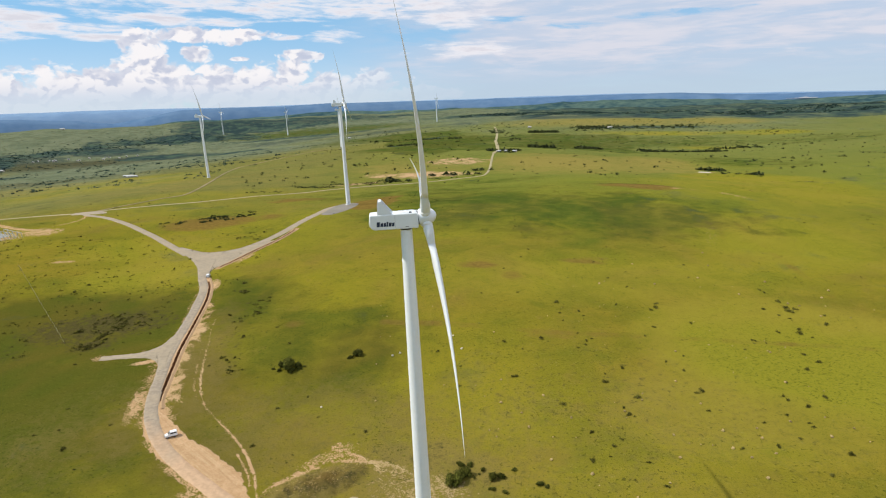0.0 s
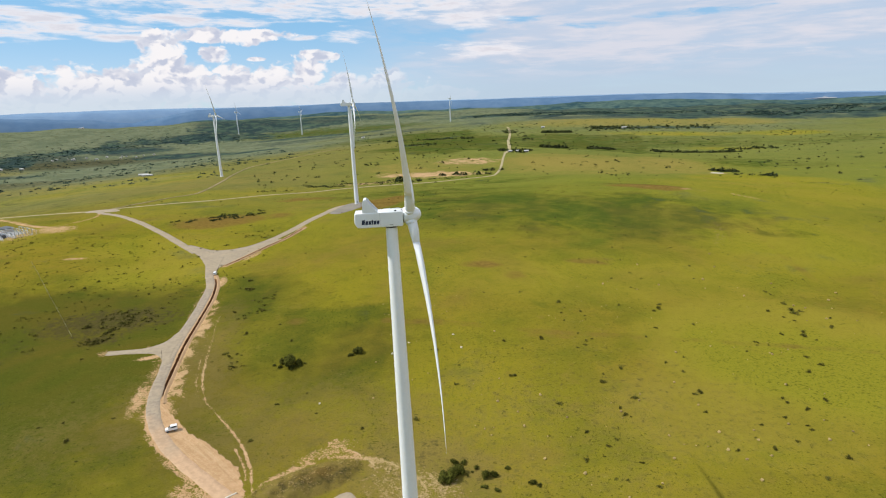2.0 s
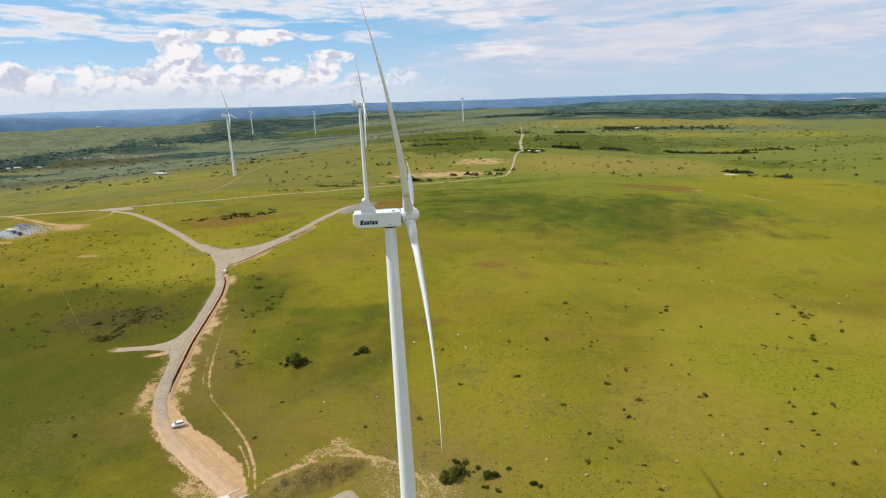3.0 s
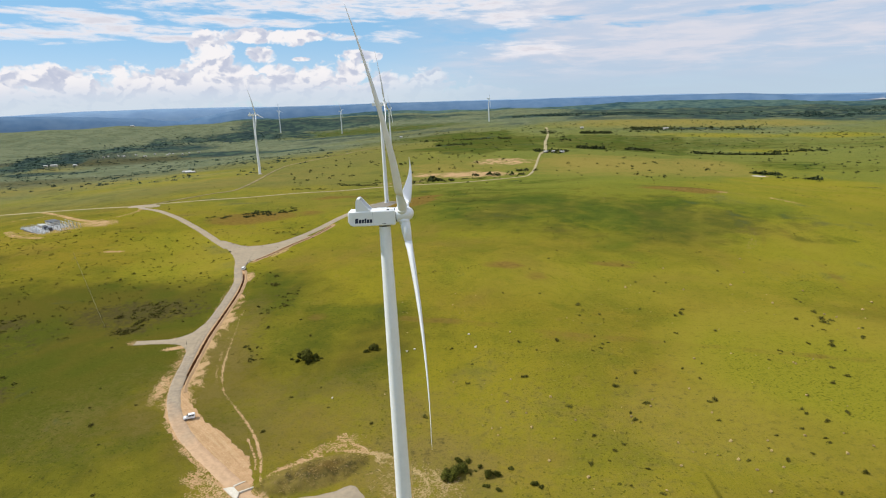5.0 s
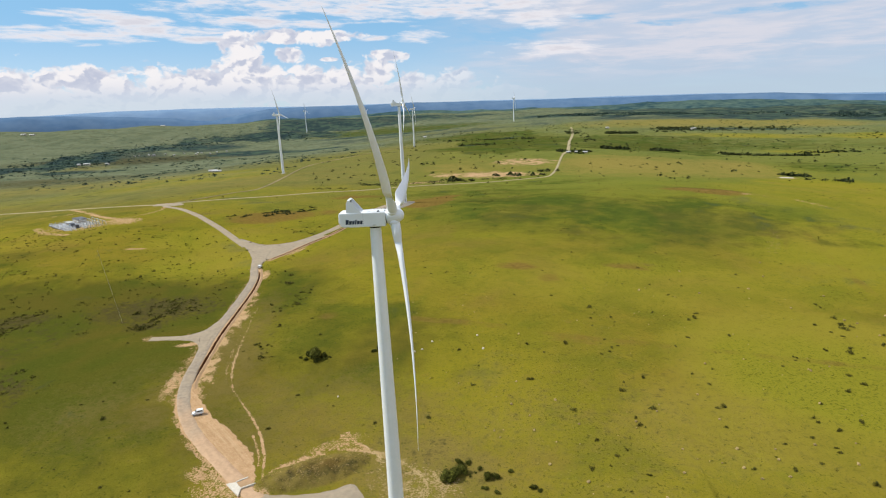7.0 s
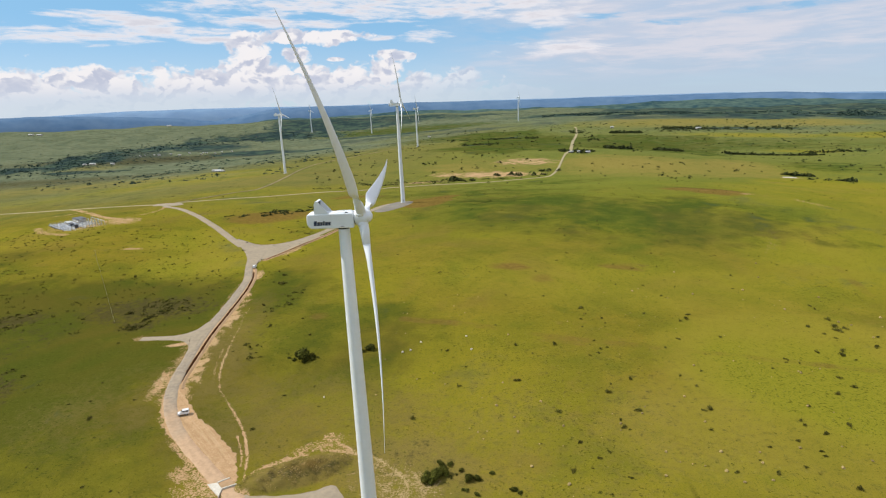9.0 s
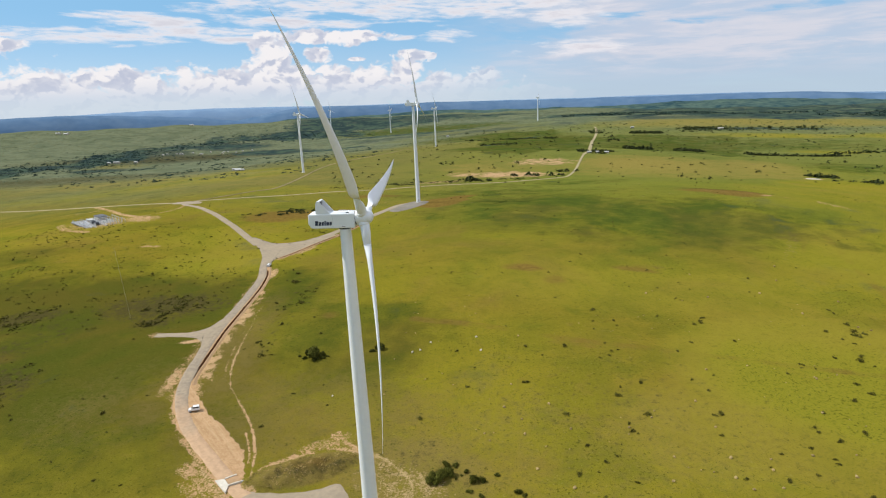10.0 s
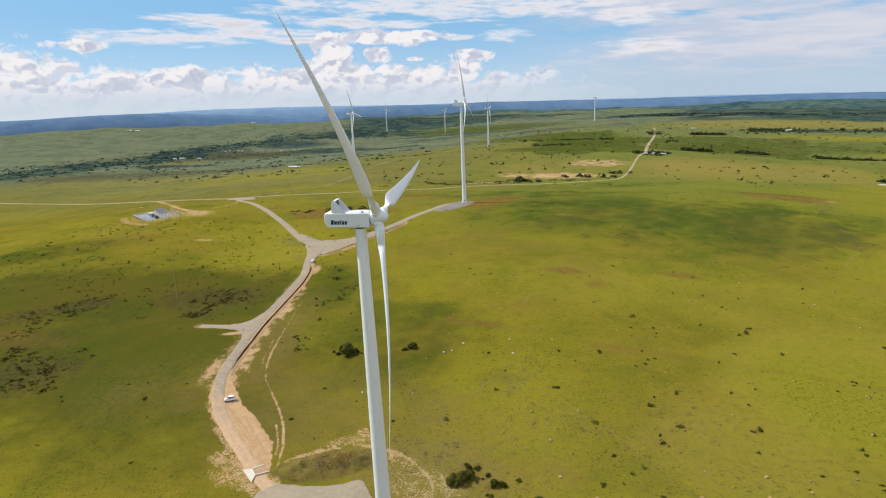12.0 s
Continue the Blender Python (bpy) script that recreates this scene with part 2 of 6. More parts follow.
def road_material():
    """Grey gravel, buried under spilled sand towards the culvert, with wheel lines."""
    mat = bpy.data.materials.new("service_road")
    mat.use_nodes = True
    n = Nodes(mat.node_tree)
    bsdf = mat.node_tree.nodes["Principled BSDF"]
    place = n.put("ShaderNodeTexCoord").outputs["Object"]
    split = n.put("ShaderNodeSeparateXYZ")
    n.link(place, split.inputs[0])
    speck, patch = n.noise(place, 0.6, 6.0, 0.65), n.noise(place, 0.07, 4.0, 0.6)
    stone = n.mix(n.ramp(speck, 0.35, 0.65), (0.305, 0.252, 0.186), (0.232, 0.192, 0.144))
    stone = n.mix(n.ramp(patch, 0.45, 0.7, 0.0, 0.6), stone, (0.37, 0.29, 0.195))
    sand = n.mix(n.ramp(speck, 0.35, 0.65), (0.50, 0.330, 0.200), (0.41, 0.270, 0.162))
    spill = n.math("ADD", split.outputs[1], n.math("MULTIPLY", n.math("SUBTRACT", patch, 0.5), 60.0))
    tone = n.mix(n.ramp(spill, 205.0, 172.0, 0.05, 0.95), stone, sand)
    n.link(tone, bsdf.inputs["Base Color"])
    bsdf.inputs["Roughness"].default_value, bsdf.inputs["Specular IOR Level"].default_value = 0.95, 0.1
    bump = n.put("ShaderNodeBump")
    bump.inputs["Strength"].default_value, bump.inputs["Distance"].default_value = 0.5, 0.05
    n.link(n.noise(place, 4.0, 5.0), bump.inputs["Height"])
    n.link(bump.outputs[0], bsdf.inputs["Normal"])
    return mat


ROAD = road_material()


def ground_material():
    """Grass, bare soil, dry and lusher growth, with cloud shadow, sunlit stretches and haze put into the colour; where
    each lies comes from the sheet's own masks.
    """
    mat = bpy.data.materials.new("grassland")
    mat.use_nodes = True
    n = Nodes(mat.node_tree)
    bsdf = mat.node_tree.nodes["Principled BSDF"]
    place = n.put("ShaderNodeTexCoord").outputs["Object"]
    cover = n.put("ShaderNodeSeparateColor")
    n.link(n.mask("cover"), cover.inputs[0])
    soil, lush_and_shade, dry = cover.outputs
    extra = n.put("ShaderNodeSeparateColor")
    n.link(n.mask("extra"), extra.inputs[0])
    scrub, red, wood_and_shade = extra.outputs
    # far haze, brush with cloud shadow, and sunlit grass, all mixed in as colour
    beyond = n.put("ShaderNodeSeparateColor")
    n.link(n.mask("far_tones"), beyond.inputs[0])
    veld_haze, thick, fresh_and_sun = beyond.outputs
    broad = n.noise(place, 0.006, 4.0, 0.5, 0.4)
    mid = n.noise(place, 0.035, 5.0, 0.6, 0.3)
    tuft = n.noise(place, 0.35, 6.0, 0.65)
    grain = n.noise(place, 1.6, 5.0, 0.7)
    split = n.put("ShaderNodeSeparateXYZ")
    n.link(place, split.inputs[0])
    far_x, far_y = split.outputs[0], split.outputs[1]
    swell = n.noise(place, 0.016, 3.0, 0.55, 0.5)
    grass = n.mix(n.ramp(mid, 0.36, 0.66), (0.160, 0.138, 0.016), (0.224, 0.165, 0.020))
    grass = n.mix(n.ramp(broad, 0.42, 0.66), grass, (0.235, 0.192, 0.016))
    grass = n.mix(n.ramp(swell, 0.52, 0.72, 0.0, 0.65), grass, (0.205, 0.136, 0.028))
    grass = n.mix(n.ramp(swell, 0.47, 0.28, 0.0, 0.7), grass, (0.094, 0.114, 0.013))
    patch = n.noise(place, 0.075, 4.0, 0.6, 0.4)
    grass = n.mix(n.ramp(patch, 0.55, 0.72, 0.0, 0.45), grass, (0.108, 0.120, 0.014))
    grass = n.mix(n.ramp(patch, 0.43, 0.28, 0.0, 0.40), grass, (0.215, 0.146, 0.030))
    # cooler and greyer with distance: haze put into the grass colour
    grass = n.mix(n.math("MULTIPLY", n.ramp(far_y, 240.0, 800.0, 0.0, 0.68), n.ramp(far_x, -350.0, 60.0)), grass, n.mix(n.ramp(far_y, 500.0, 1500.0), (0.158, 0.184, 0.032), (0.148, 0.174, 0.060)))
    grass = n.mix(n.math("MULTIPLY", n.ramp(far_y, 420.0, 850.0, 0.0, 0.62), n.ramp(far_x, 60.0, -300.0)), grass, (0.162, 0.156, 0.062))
    # brighter grass: fresh growth, and sunlit stretches painted into the colour
    bright_grass = n.math("ADD", fresh_and_sun, n.math("MULTIPLY", n.math("SUBTRACT", mid, 0.5), 0.6))
    grass = n.mix(n.ramp(bright_grass, 0.1, 0.8, 0.0, 0.9), grass, n.mix(n.ramp(swell, 0.4, 0.62), (0.240, 0.212, 0.020), (0.268, 0.214, 0.026)))
    # grey-green far grass, with the haze of distance in its tone
    grass = n.mix(n.math("MULTIPLY", n.ramp(n.math("ADD", veld_haze, n.math("MULTIPLY", n.math("SUBTRACT", broad, 0.5), 0.8)), 0.1, 1.0), 0.92), grass, n.mix(n.ramp(swell, 0.38, 0.6), (0.118, 0.142, 0.098), (0.160, 0.176, 0.118)))
    # darker green: lush growth, and cloud shadow put into the grass colour
    deep = n.math("ADD", lush_and_shade, n.math("ADD", n.math("MULTIPLY", n.math("SUBTRACT", mid, 0.5), 1.2), n.math("MULTIPLY", n.math("SUBTRACT", patch, 0.5), 0.6)))
    grass = n.mix(n.math("MULTIPLY", n.ramp(deep, 0.22, 0.85), 0.95), grass, n.mix(n.ramp(far_y, 300.0, 480.0), n.mix(n.ramp(swell, 0.4, 0.6), (0.070, 0.078, 0.011), (0.098, 0.082, 0.014)), n.mix(n.ramp(swell, 0.4, 0.6), (0.054, 0.080, 0.014), (0.080, 0.084, 0.017))))
    dots = n.math("MULTIPLY", n.ramp(n.noise(place, 0.055, 3.0, 0.6), 0.56, 0.68), n.ramp(veld_haze, 0.05, 0.5))
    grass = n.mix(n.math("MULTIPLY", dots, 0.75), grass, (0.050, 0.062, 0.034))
    # dark brush, and cloud shadow over the far country painted with it
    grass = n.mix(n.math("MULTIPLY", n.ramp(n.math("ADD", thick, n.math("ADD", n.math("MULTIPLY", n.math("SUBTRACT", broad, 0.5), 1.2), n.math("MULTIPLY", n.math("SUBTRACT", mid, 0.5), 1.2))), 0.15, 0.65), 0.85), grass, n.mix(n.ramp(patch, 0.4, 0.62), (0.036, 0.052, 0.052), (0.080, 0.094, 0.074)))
    brown = n.math("ADD", dry, n.math("MULTIPLY", n.math("SUBTRACT", tuft, 0.5), 0.8))
    brown = n.math("ADD", brown, n.math("MULTIPLY", n.math("SUBTRACT", mid, 0.5), 0.7))
    grass = n.mix(n.math("MULTIPLY", n.ramp(brown, 0.2, 0.9), 0.85), grass, n.mix(n.ramp(far_y, 400.0, 900.0), (0.200, 0.140, 0.044), (0.275, 0.205, 0.055)))
    # small clumps and darker tussocks
    grass = n.mix(n.ramp(tuft, 0.53, 0.72, 0.0, 0.38), grass, (0.076, 0.082, 0.012))
    grass = n.mix(n.math("MULTIPLY", n.ramp(tuft, 0.44, 0.28, 0.0, 0.25), n.ramp(lush_and_shade, 0.2, 0.7, 1.0, 0.2)), grass, (0.290, 0.230, 0.030))
    grass = n.mix(n.ramp(grain, 0.55, 0.70, 0.0, 0.62), grass, (0.054, 0.056, 0.009))
    grass = n.mix(n.ramp(grain, 0.45, 0.28, 0.0, 0.5), grass, (0.215, 0.172, 0.040))
    stalk = n.noise(place, 4.5, 3.0, 0.7)
    grass = n.mix(n.ramp(stalk, 0.52, 0.68, 0.0, 0.58), grass, (0.064, 0.062, 0.010))
    # single tussocks, dark, and dry tan ones between them
    crowd = n.ramp(swell, 0.35, 0.62, 0.045, -0.035)
    fleck = n.math("ADD", n.noise(place, 0.95, 2.0, 0.5), crowd)
    grass = n.mix(n.ramp(fleck, 0.63, 0.70, 0.0, 0.6), grass, (0.046, 0.052, 0.009))
    straw = n.noise(n.vec(n.math("ADD", far_x, 57.0), far_y, 3.0), 1.15, 2.0, 0.5)
    grass = n.mix(n.math("MULTIPLY", n.ramp(straw, 0.66, 0.73, 0.0, 0.45), n.ramp(lush_and_shade, 0.2, 0.6, 1.0, 0.1)), grass, (0.280, 0.225, 0.060))
    rough = n.math("ADD", scrub, n.math("MULTIPLY", n.math("SUBTRACT", tuft, 0.52), 2.2))
    grass = n.mix(n.ramp(rough, 0.35, 0.85, 0.0, 0.85), grass, n.mix(n.ramp(grain, 0.4, 0.6), (0.046, 0.042, 0.012), (0.095, 0.070, 0.030)))
    # far woods and painted cloud shadow, their teal holding the distance haze
    trees = n.math("ADD", wood_and_shade, n.math("MULTIPLY", n.math("SUBTRACT", mid, 0.5), 1.6))
    glade = n.noise(place, 0.0075, 5.0, 0.65, 0.6)
    grass = n.mix(n.math("MULTIPLY", n.ramp(trees, 0.25, 0.6, 0.0, 0.95), n.ramp(glade, 0.50, 0.66, 1.0, 0.25)), grass, n.mix(n.ramp(n.noise(place, 0.02, 5.0, 0.65), 0.42, 0.62), (0.025, 0.043, 0.046), (0.062, 0.092, 0.066)))
    bare = n.math("ADD", soil, n.math("MULTIPLY", n.math("SUBTRACT", tuft, 0.5), 1.0))
    bare = n.math("ADD", bare, n.math("MULTIPLY", n.math("SUBTRACT", grain, 0.5), 2.0))
    bare = n.math("ADD", bare, n.math("MULTIPLY", n.math("MULTIPLY", n.math("SUBTRACT", patch, 0.5), 1.6), n.ramp(far_y, 400.0, 600.0)))
    earth = n.mix(n.ramp(tuft, 0.35, 0.65), (0.57, 0.350, 0.200), (0.47, 0.280, 0.150))
    earth = n.mix(n.ramp(mid, 0.45, 0.7, 0.0, 0.6), earth, (0.42, 0.255, 0.135))
    earth = n.mix(n.ramp(stalk, 0.5, 0.68, 0.0, 0.5), earth, (0.23, 0.15, 0.07))
    earth = n.mix(n.ramp(grain, 0.46, 0.30, 0.0, 0.6), earth, (0.66, 0.48, 0.28))
    earth = n.mix(n.ramp(dry, 0.45, 0.75, 0.0, 0.85), earth, n.mix(n.ramp(grain, 0.4, 0.6), (0.46, 0.335, 0.155), (0.30, 0.215, 0.095)))
    # wheel marks along the way that the traffic takes
    along = n.math("SUBTRACT", n.math("MULTIPLY", far_y, 0.66), n.math("MULTIPLY", far_x, 0.75))
    across = n.math("ADD", n.math("MULTIPLY", far_y, 0.75), n.math("MULTIPLY", far_x, 0.66))
    marks = n.noise(n.vec(n.math("MULTIPLY", along, 0.035), n.math("MULTIPLY", across, 0.75), 2.0), 1.0, 5.0, 0.65, 0.3)
    earth = n.mix(n.ramp(marks, 0.50, 0.68, 0.0, 0.35), earth, (0.60, 0.43, 0.26))
    earth = n.mix(n.ramp(marks, 0.46, 0.34, 0.0, 0.35), earth, (0.30, 0.185, 0.095))
    tone = n.mix(n.ramp(bare, 0.46, 0.66), grass, earth)
    rusty = n.math("ADD", red, n.math("MULTIPLY", n.math("SUBTRACT", mid, 0.5), 0.8))
    tone = n.mix(n.ramp(rusty, 0.35, 0.7, 0.0, 0.85), tone, n.mix(n.ramp(tuft, 0.4, 0.6), (0.150, 0.084, 0.024), (0.205, 0.128, 0.032)))
    tone = n.mix(1.0, tone, (0.855, 0.885, 0.86), "MULTIPLY")
    n.link(tone, bsdf.inputs["Base Color"])
    bsdf.inputs["Roughness"].default_value = 0.95
    bsdf.inputs["Specular IOR Level"].default_value = 0.0
    bump = n.put("ShaderNodeBump")
    bump.inputs["Strength"].default_value, bump.inputs["Distance"].default_value = 0.7, 0.5
    n.link(n.math("ADD", n.math("MULTIPLY", tuft, 0.8), n.math("MULTIPLY", grain, 0.35)), bump.inputs["Height"])
    n.link(bump.outputs[0], bsdf.inputs["Normal"])
    return mat


GRASSLAND = ground_material()


# ---- the lie of the land ----
HILLS = [(-7, 130, 70, -6.2), (-70, 200, 70, -2.9), (60, 210, 70, 3.4), (-150, 260, 80, -0.7), (-60, 300, 90, 5.6), (50, 300, 90, -1.8),
         (-145, 370, 110, -14.9), (-20, 420, 130, 22.2), (120, 430, 130, -3.0), (260, 300, 140, 2.3), (-290, 330, 160, 22.1), (-90, 568, 70, 2.6), (200, 620, 160, 28.7)]
FAR_HILLS = [(-330, 600, 200, 19.5), (80, 850, 220, -9.3), (400, 850, 260, -6.2), (-350, 950, 260, 8.7), (130, 1140, 260, 25.4), (350, 1350, 300, -13.7),
             (-250, 1500, 350, 11.7), (-850, 1700, 500, -30.9), (800, 1500, 500, -20.0), (0, 2600, 700, 24.7), (-750, 2650, 700, -51.4), (1400, 2600, 700, -35.9), (0, 0, 200, 16.5)]
RIDGE_TURNS = (-180, -60, -44, -36, -30, -20, -5, 4, 9, 12, 16, 21, 28, 40, 60, 180)
RIDGE_DIPS = (0.036, 0.028, 0.0290, 0.0330, 0.0355, 0.0365, 0.0385, 0.0390, 0.0430, 0.0450, 0.0455, 0.0455, 0.0465, 0.047, 0.047, 0.036)


def smooth(a, b, v):
    s = np.clip((v - a) / (b - a), 0, 1)
    return s * s * (3 - 2 * s)


def land(x, y):
    """The height of the open ground, before the rim of the country."""
    x, y = np.asarray(x, float), np.asarray(y, float)
    z = np.full(np.broadcast(x, y).shape, -12.0)
    for cx, cy, size, tall in HILLS + FAR_HILLS:
        z = z + tall * np.exp(-((x - cx) ** 2 + (y - cy) ** 2) / (2 * size * size))
    r = np.hypot(x - 34, y)
    turn = np.degrees(np.arctan2(x - 34, y))
    rim = 120.2 - 3300 * np.interp(turn, RIDGE_TURNS, RIDGE_DIPS) + 5 * np.sin(turn * 0.9) * np.sin(turn * 0.37 + 1)
    z = z + (rim - z) * smooth(2650, 3300, r)
    z = z - 140 * smooth(3320, 4300, r)
    # low swells that break the smooth lines
    far = smooth(600, 1600, r)
    return z + far * (1.3 * np.sin(x / 131 + 0.4) * np.sin(y / 173) + 1.0 * np.sin((x + y) / 97) * np.sin((x - 2 * y) / 190))


def level(x, y):
    return float(land(x, y))


def mesh_of(name, verts, faces, mat=None, smooth_faces=False):
    me = bpy.data.meshes.new(name)
    me.from_pydata([tuple(v) for v in verts], [], faces)
    if mat:
        me.materials.append(mat)
    if smooth_faces:
        me.polygons.foreach_set("use_smooth", [True] * len(me.polygons))
    me.update()
    return me


def part(name, data, mat=None, parent=None, label="", m=None):
    """Links a bmesh or a mesh as one object, under a thing or a part of one."""
    if isinstance(data, bmesh.types.BMesh):
        me = bpy.data.meshes.new(name)
        data.to_mesh(me)
        data.free()
        data = me
    if mat and not data.materials:
        data.materials.append(mat)
    ob = new(name, data)
    if parent:
        ob.parent = parent
    if m is not None:
        ob.matrix_basis = m
    return tagged(ob, label)


def thing(name, m, label, category, group=""):
    ob = new(name)
    ob.empty_display_size = 0.5
    ob.matrix_basis = m
    return tagged(ob, label, category, group)


def box(bm, x, y, z, sx, sy, sz, bevel=0.0, m=None):
    got = bmesh.ops.create_cube(bm, size=1.0, matrix=(m or Matrix()) @ Matrix.Translation((x, y, z)) @ Matrix.Diagonal((sx, sy, sz, 1)))
    if bevel:
        edges = {e for v in got["verts"] for e in v.link_edges}
        bmesh.ops.bevel(bm, geom=list(edges), offset=bevel, segments=2, affect="EDGES", profile=0.6)
    return bm


def rod(bm, a, b, r, sides=8, r2=None):
    a, b = Vector(a), Vector(b)
    m = Matrix.Translation((a + b) / 2) @ (b - a).to_track_quat("Z", "Y").to_matrix().to_4x4()
    bmesh.ops.create_cone(bm, cap_ends=True, segments=sides, radius1=r, radius2=r if r2 is None else r2, depth=(b - a).length, matrix=m)
    return bm


def lathe(bm, profile, sides=32, m=None):
    """Turns a profile of (radius, height) pairs round z."""
    m = m or Matrix()
    rings = []
    for r, z in profile:
        if r < 1e-4:
            rings.append([bm.verts.new(m @ Vector((0, 0, z)))])
        else:
            rings.append([bm.verts.new(m @ Vector((r * math.cos(2 * math.pi * k / sides), r * math.sin(2 * math.pi * k / sides), z))) for k in range(sides)])
    for lo, hi in zip(rings, rings[1:]):
        for k in range(sides):
            j = (k + 1) % sides
            ring = [lo[k % len(lo)], lo[j % len(lo)], hi[j % len(hi)], hi[k % len(hi)]]
            face = bm.faces.new(list(dict.fromkeys(ring)))
            face.smooth = True
    return bm


# ---- roads: middle lines and widths, over the ground ----
MAIN_ROAD = [(-45, 139), (-57, 147.5), (-67.5, 155.5), (-79, 164.8), (-88.5, 172.6), (-99, 182.6), (-108.8, 195.3), (-115, 207), (-119.4, 219.5), (-122.4, 232), (-126.3, 246.5), (-130.2, 268), (-132.8, 287), (-137, 311), (-143, 338), (-152.6, 361), (-163, 388)]
SPUR_ROAD = [(-126, 256), (-134, 254.2), (-141.0, 253.6), (-149.0, 252.6), (-158, 251.3)]
WEST_ROAD = [(-182, 413), (-198, 430.3), (-212, 446), (-230, 466), (-249.5, 486.5), (-270, 508.6), (-294.5, 533), (-317, 554), (-340, 571), (-354, 586)]
PAD_ROAD = [(-158, 404), (-147, 419), (-139.7, 432), (-133.7, 443), (-128.5, 457), (-124, 473), (-118.5, 497.6), (-111.0, 525.4), (-104, 555), (-92, 572)]
FAR_ROAD = [(-900, 720), (-760, 700), (-639, 667), (-531, 637), (-430, 606), (-354, 590), (-348.5, 599.9), (-319, 611), (-289.9, 624.5), (-262.8, 637.2), (-237.8, 657.9), (-212.1, 681.8), (-182.7, 699.6), (-159.2, 717.6), (-142.2, 738), (-96.5, 772), (-53.2, 789.4), (-16.1, 803.9), (22, 826.1), (57.8, 849.1), (69, 880.8), (79.5, 943.2), (93.4, 1057.6), (101.6, 1116.6), (100.2, 1110)]
FARM_ROAD = [(100.2, 1110), (113.6, 1167), (130, 1350), (146.9, 1554), (164, 1700), (180.2, 1855), (190, 1990), (191.5, 2071)]
TURBINE_ROAD = [(-354, 590), (-338.7, 629.1), (-328.6, 655), (-318.4, 684.3), (-306.2, 705), (-312.7, 763.8), (-336.7, 885.4), (-361.1, 1013.7), (-374.6, 1144.7), (-346.6, 1290.9), (-326.4, 1478.8), (-275, 1540)]
RUT_TRACK = [(-60, 157), (-62.5, 162.7), (-64.5, 169), (-67.5, 174.5), (-71, 180.7), (-76.8, 188.4), (-83.4, 196.2), (-90, 203.5), (-94.4, 208.3), (-98, 214.5), (-101.5, 222), (-104.5, 230), (-106.5, 237), (-108.5, 244.5), (-111, 255), (-114, 267), (-117, 278.5), (-119.6, 292), (-122, 308)]
TRENCH = [(-112.5, 208), (-115.2, 214.6), (-118.0, 227.4), (-121.2, 242.8), (-124.5, 259), (-127.4, 277.9), (-130.6, 298.0), (-134.9, 321.2), (-141.2, 342.6), (-148.5, 359)]
EAST_TRENCH = [(-149.2, 380), (-147.4, 384.5), (-143.6, 393.4), (-139.3, 405.5), (-134.8, 418), (-129.8, 429.6), (-124.6, 442.5), (-121, 455.5), (-117.5, 472)]
# the edges of the sandy ground above the drift, from south to north
SAND_EAST = [(-63.4, 155), (-64.2, 159), (-66, 163.4), (-70.2, 169.6), (-76.7, 176.6), (-85, 183.6), (-93.4, 190.2), (-100.5, 196.6), (-107.2, 204.6), (-114.6, 213.4)]
SAND_WEST = [(-70.5, 152.5), (-73.5, 156.5), (-79.8, 161.4), (-85.0, 166.2), (-94.0, 174.0), (-101.8, 181.2), (-109.7, 191.5), (-115.0, 200.5), (-118.5, 212)]


def curve(points, step):
    """Even points along a smooth line through the points given."""
    p = np.array([points[0], *points, points[-1]], float)
    out = []
    for a, b, c, d in zip(p, p[1:], p[2:], p[3:]):
        count = max(2, int(np.hypot(*(c - b)) / step))
        for s in np.arange(count) / count:
            out.append(0.5 * (2 * b + (c - a) * s + (2 * a - 5 * b + 4 * c - d) * s * s + (3 * b - a - 3 * c + d) * s ** 3))
    return np.array(out + [p[-1]])


def away(x, y, points, step=4.0):
    """How far each place is from a line."""
    line = curve(points, step)
    best = np.full(x.shape, 1e9)
    for a, b in zip(line, line[1:]):
        d = b - a
        s = np.clip(((x - a[0]) * d[0] + (y - a[1]) * d[1]) / max(d @ d, 1e-9), 0, 1)
        best = np.minimum(best, np.hypot(x - a[0] - s * d[0], y - a[1] - s * d[1]))
    return best


def blot(x, y, cx, cy, rx, ry, turn=0.0):
    """1 in the middle of a soft patch, 0 at its rim and outside."""
    c, s = math.cos(radians(turn)), math.sin(radians(turn))
    u, v = (x - cx) * c + (y - cy) * s, -(x - cx) * s + (y - cy) * c
    return np.clip(1 - ((u / rx) ** 2 + (v / ry) ** 2), 0, 1)


def field(x, y, cx, cy, rx, ry, turn=0.0):
    """1 inside a fenced field, 0 past its edges."""
    c, s = math.cos(radians(turn)), math.sin(radians(turn))
    u, v = (x - cx) * c + (y - cy) * s, -(x - cx) * s + (y - cy) * c
    return smooth(1.0, 0.86, np.abs(u / rx) + 0.05 * np.sin(v / 37) + 0.03 * np.sin(v / 13)) * smooth(1.0, 0.88, np.abs(v / ry) + 0.04 * np.sin(u / 29) + 0.03 * np.sin(u / 11))


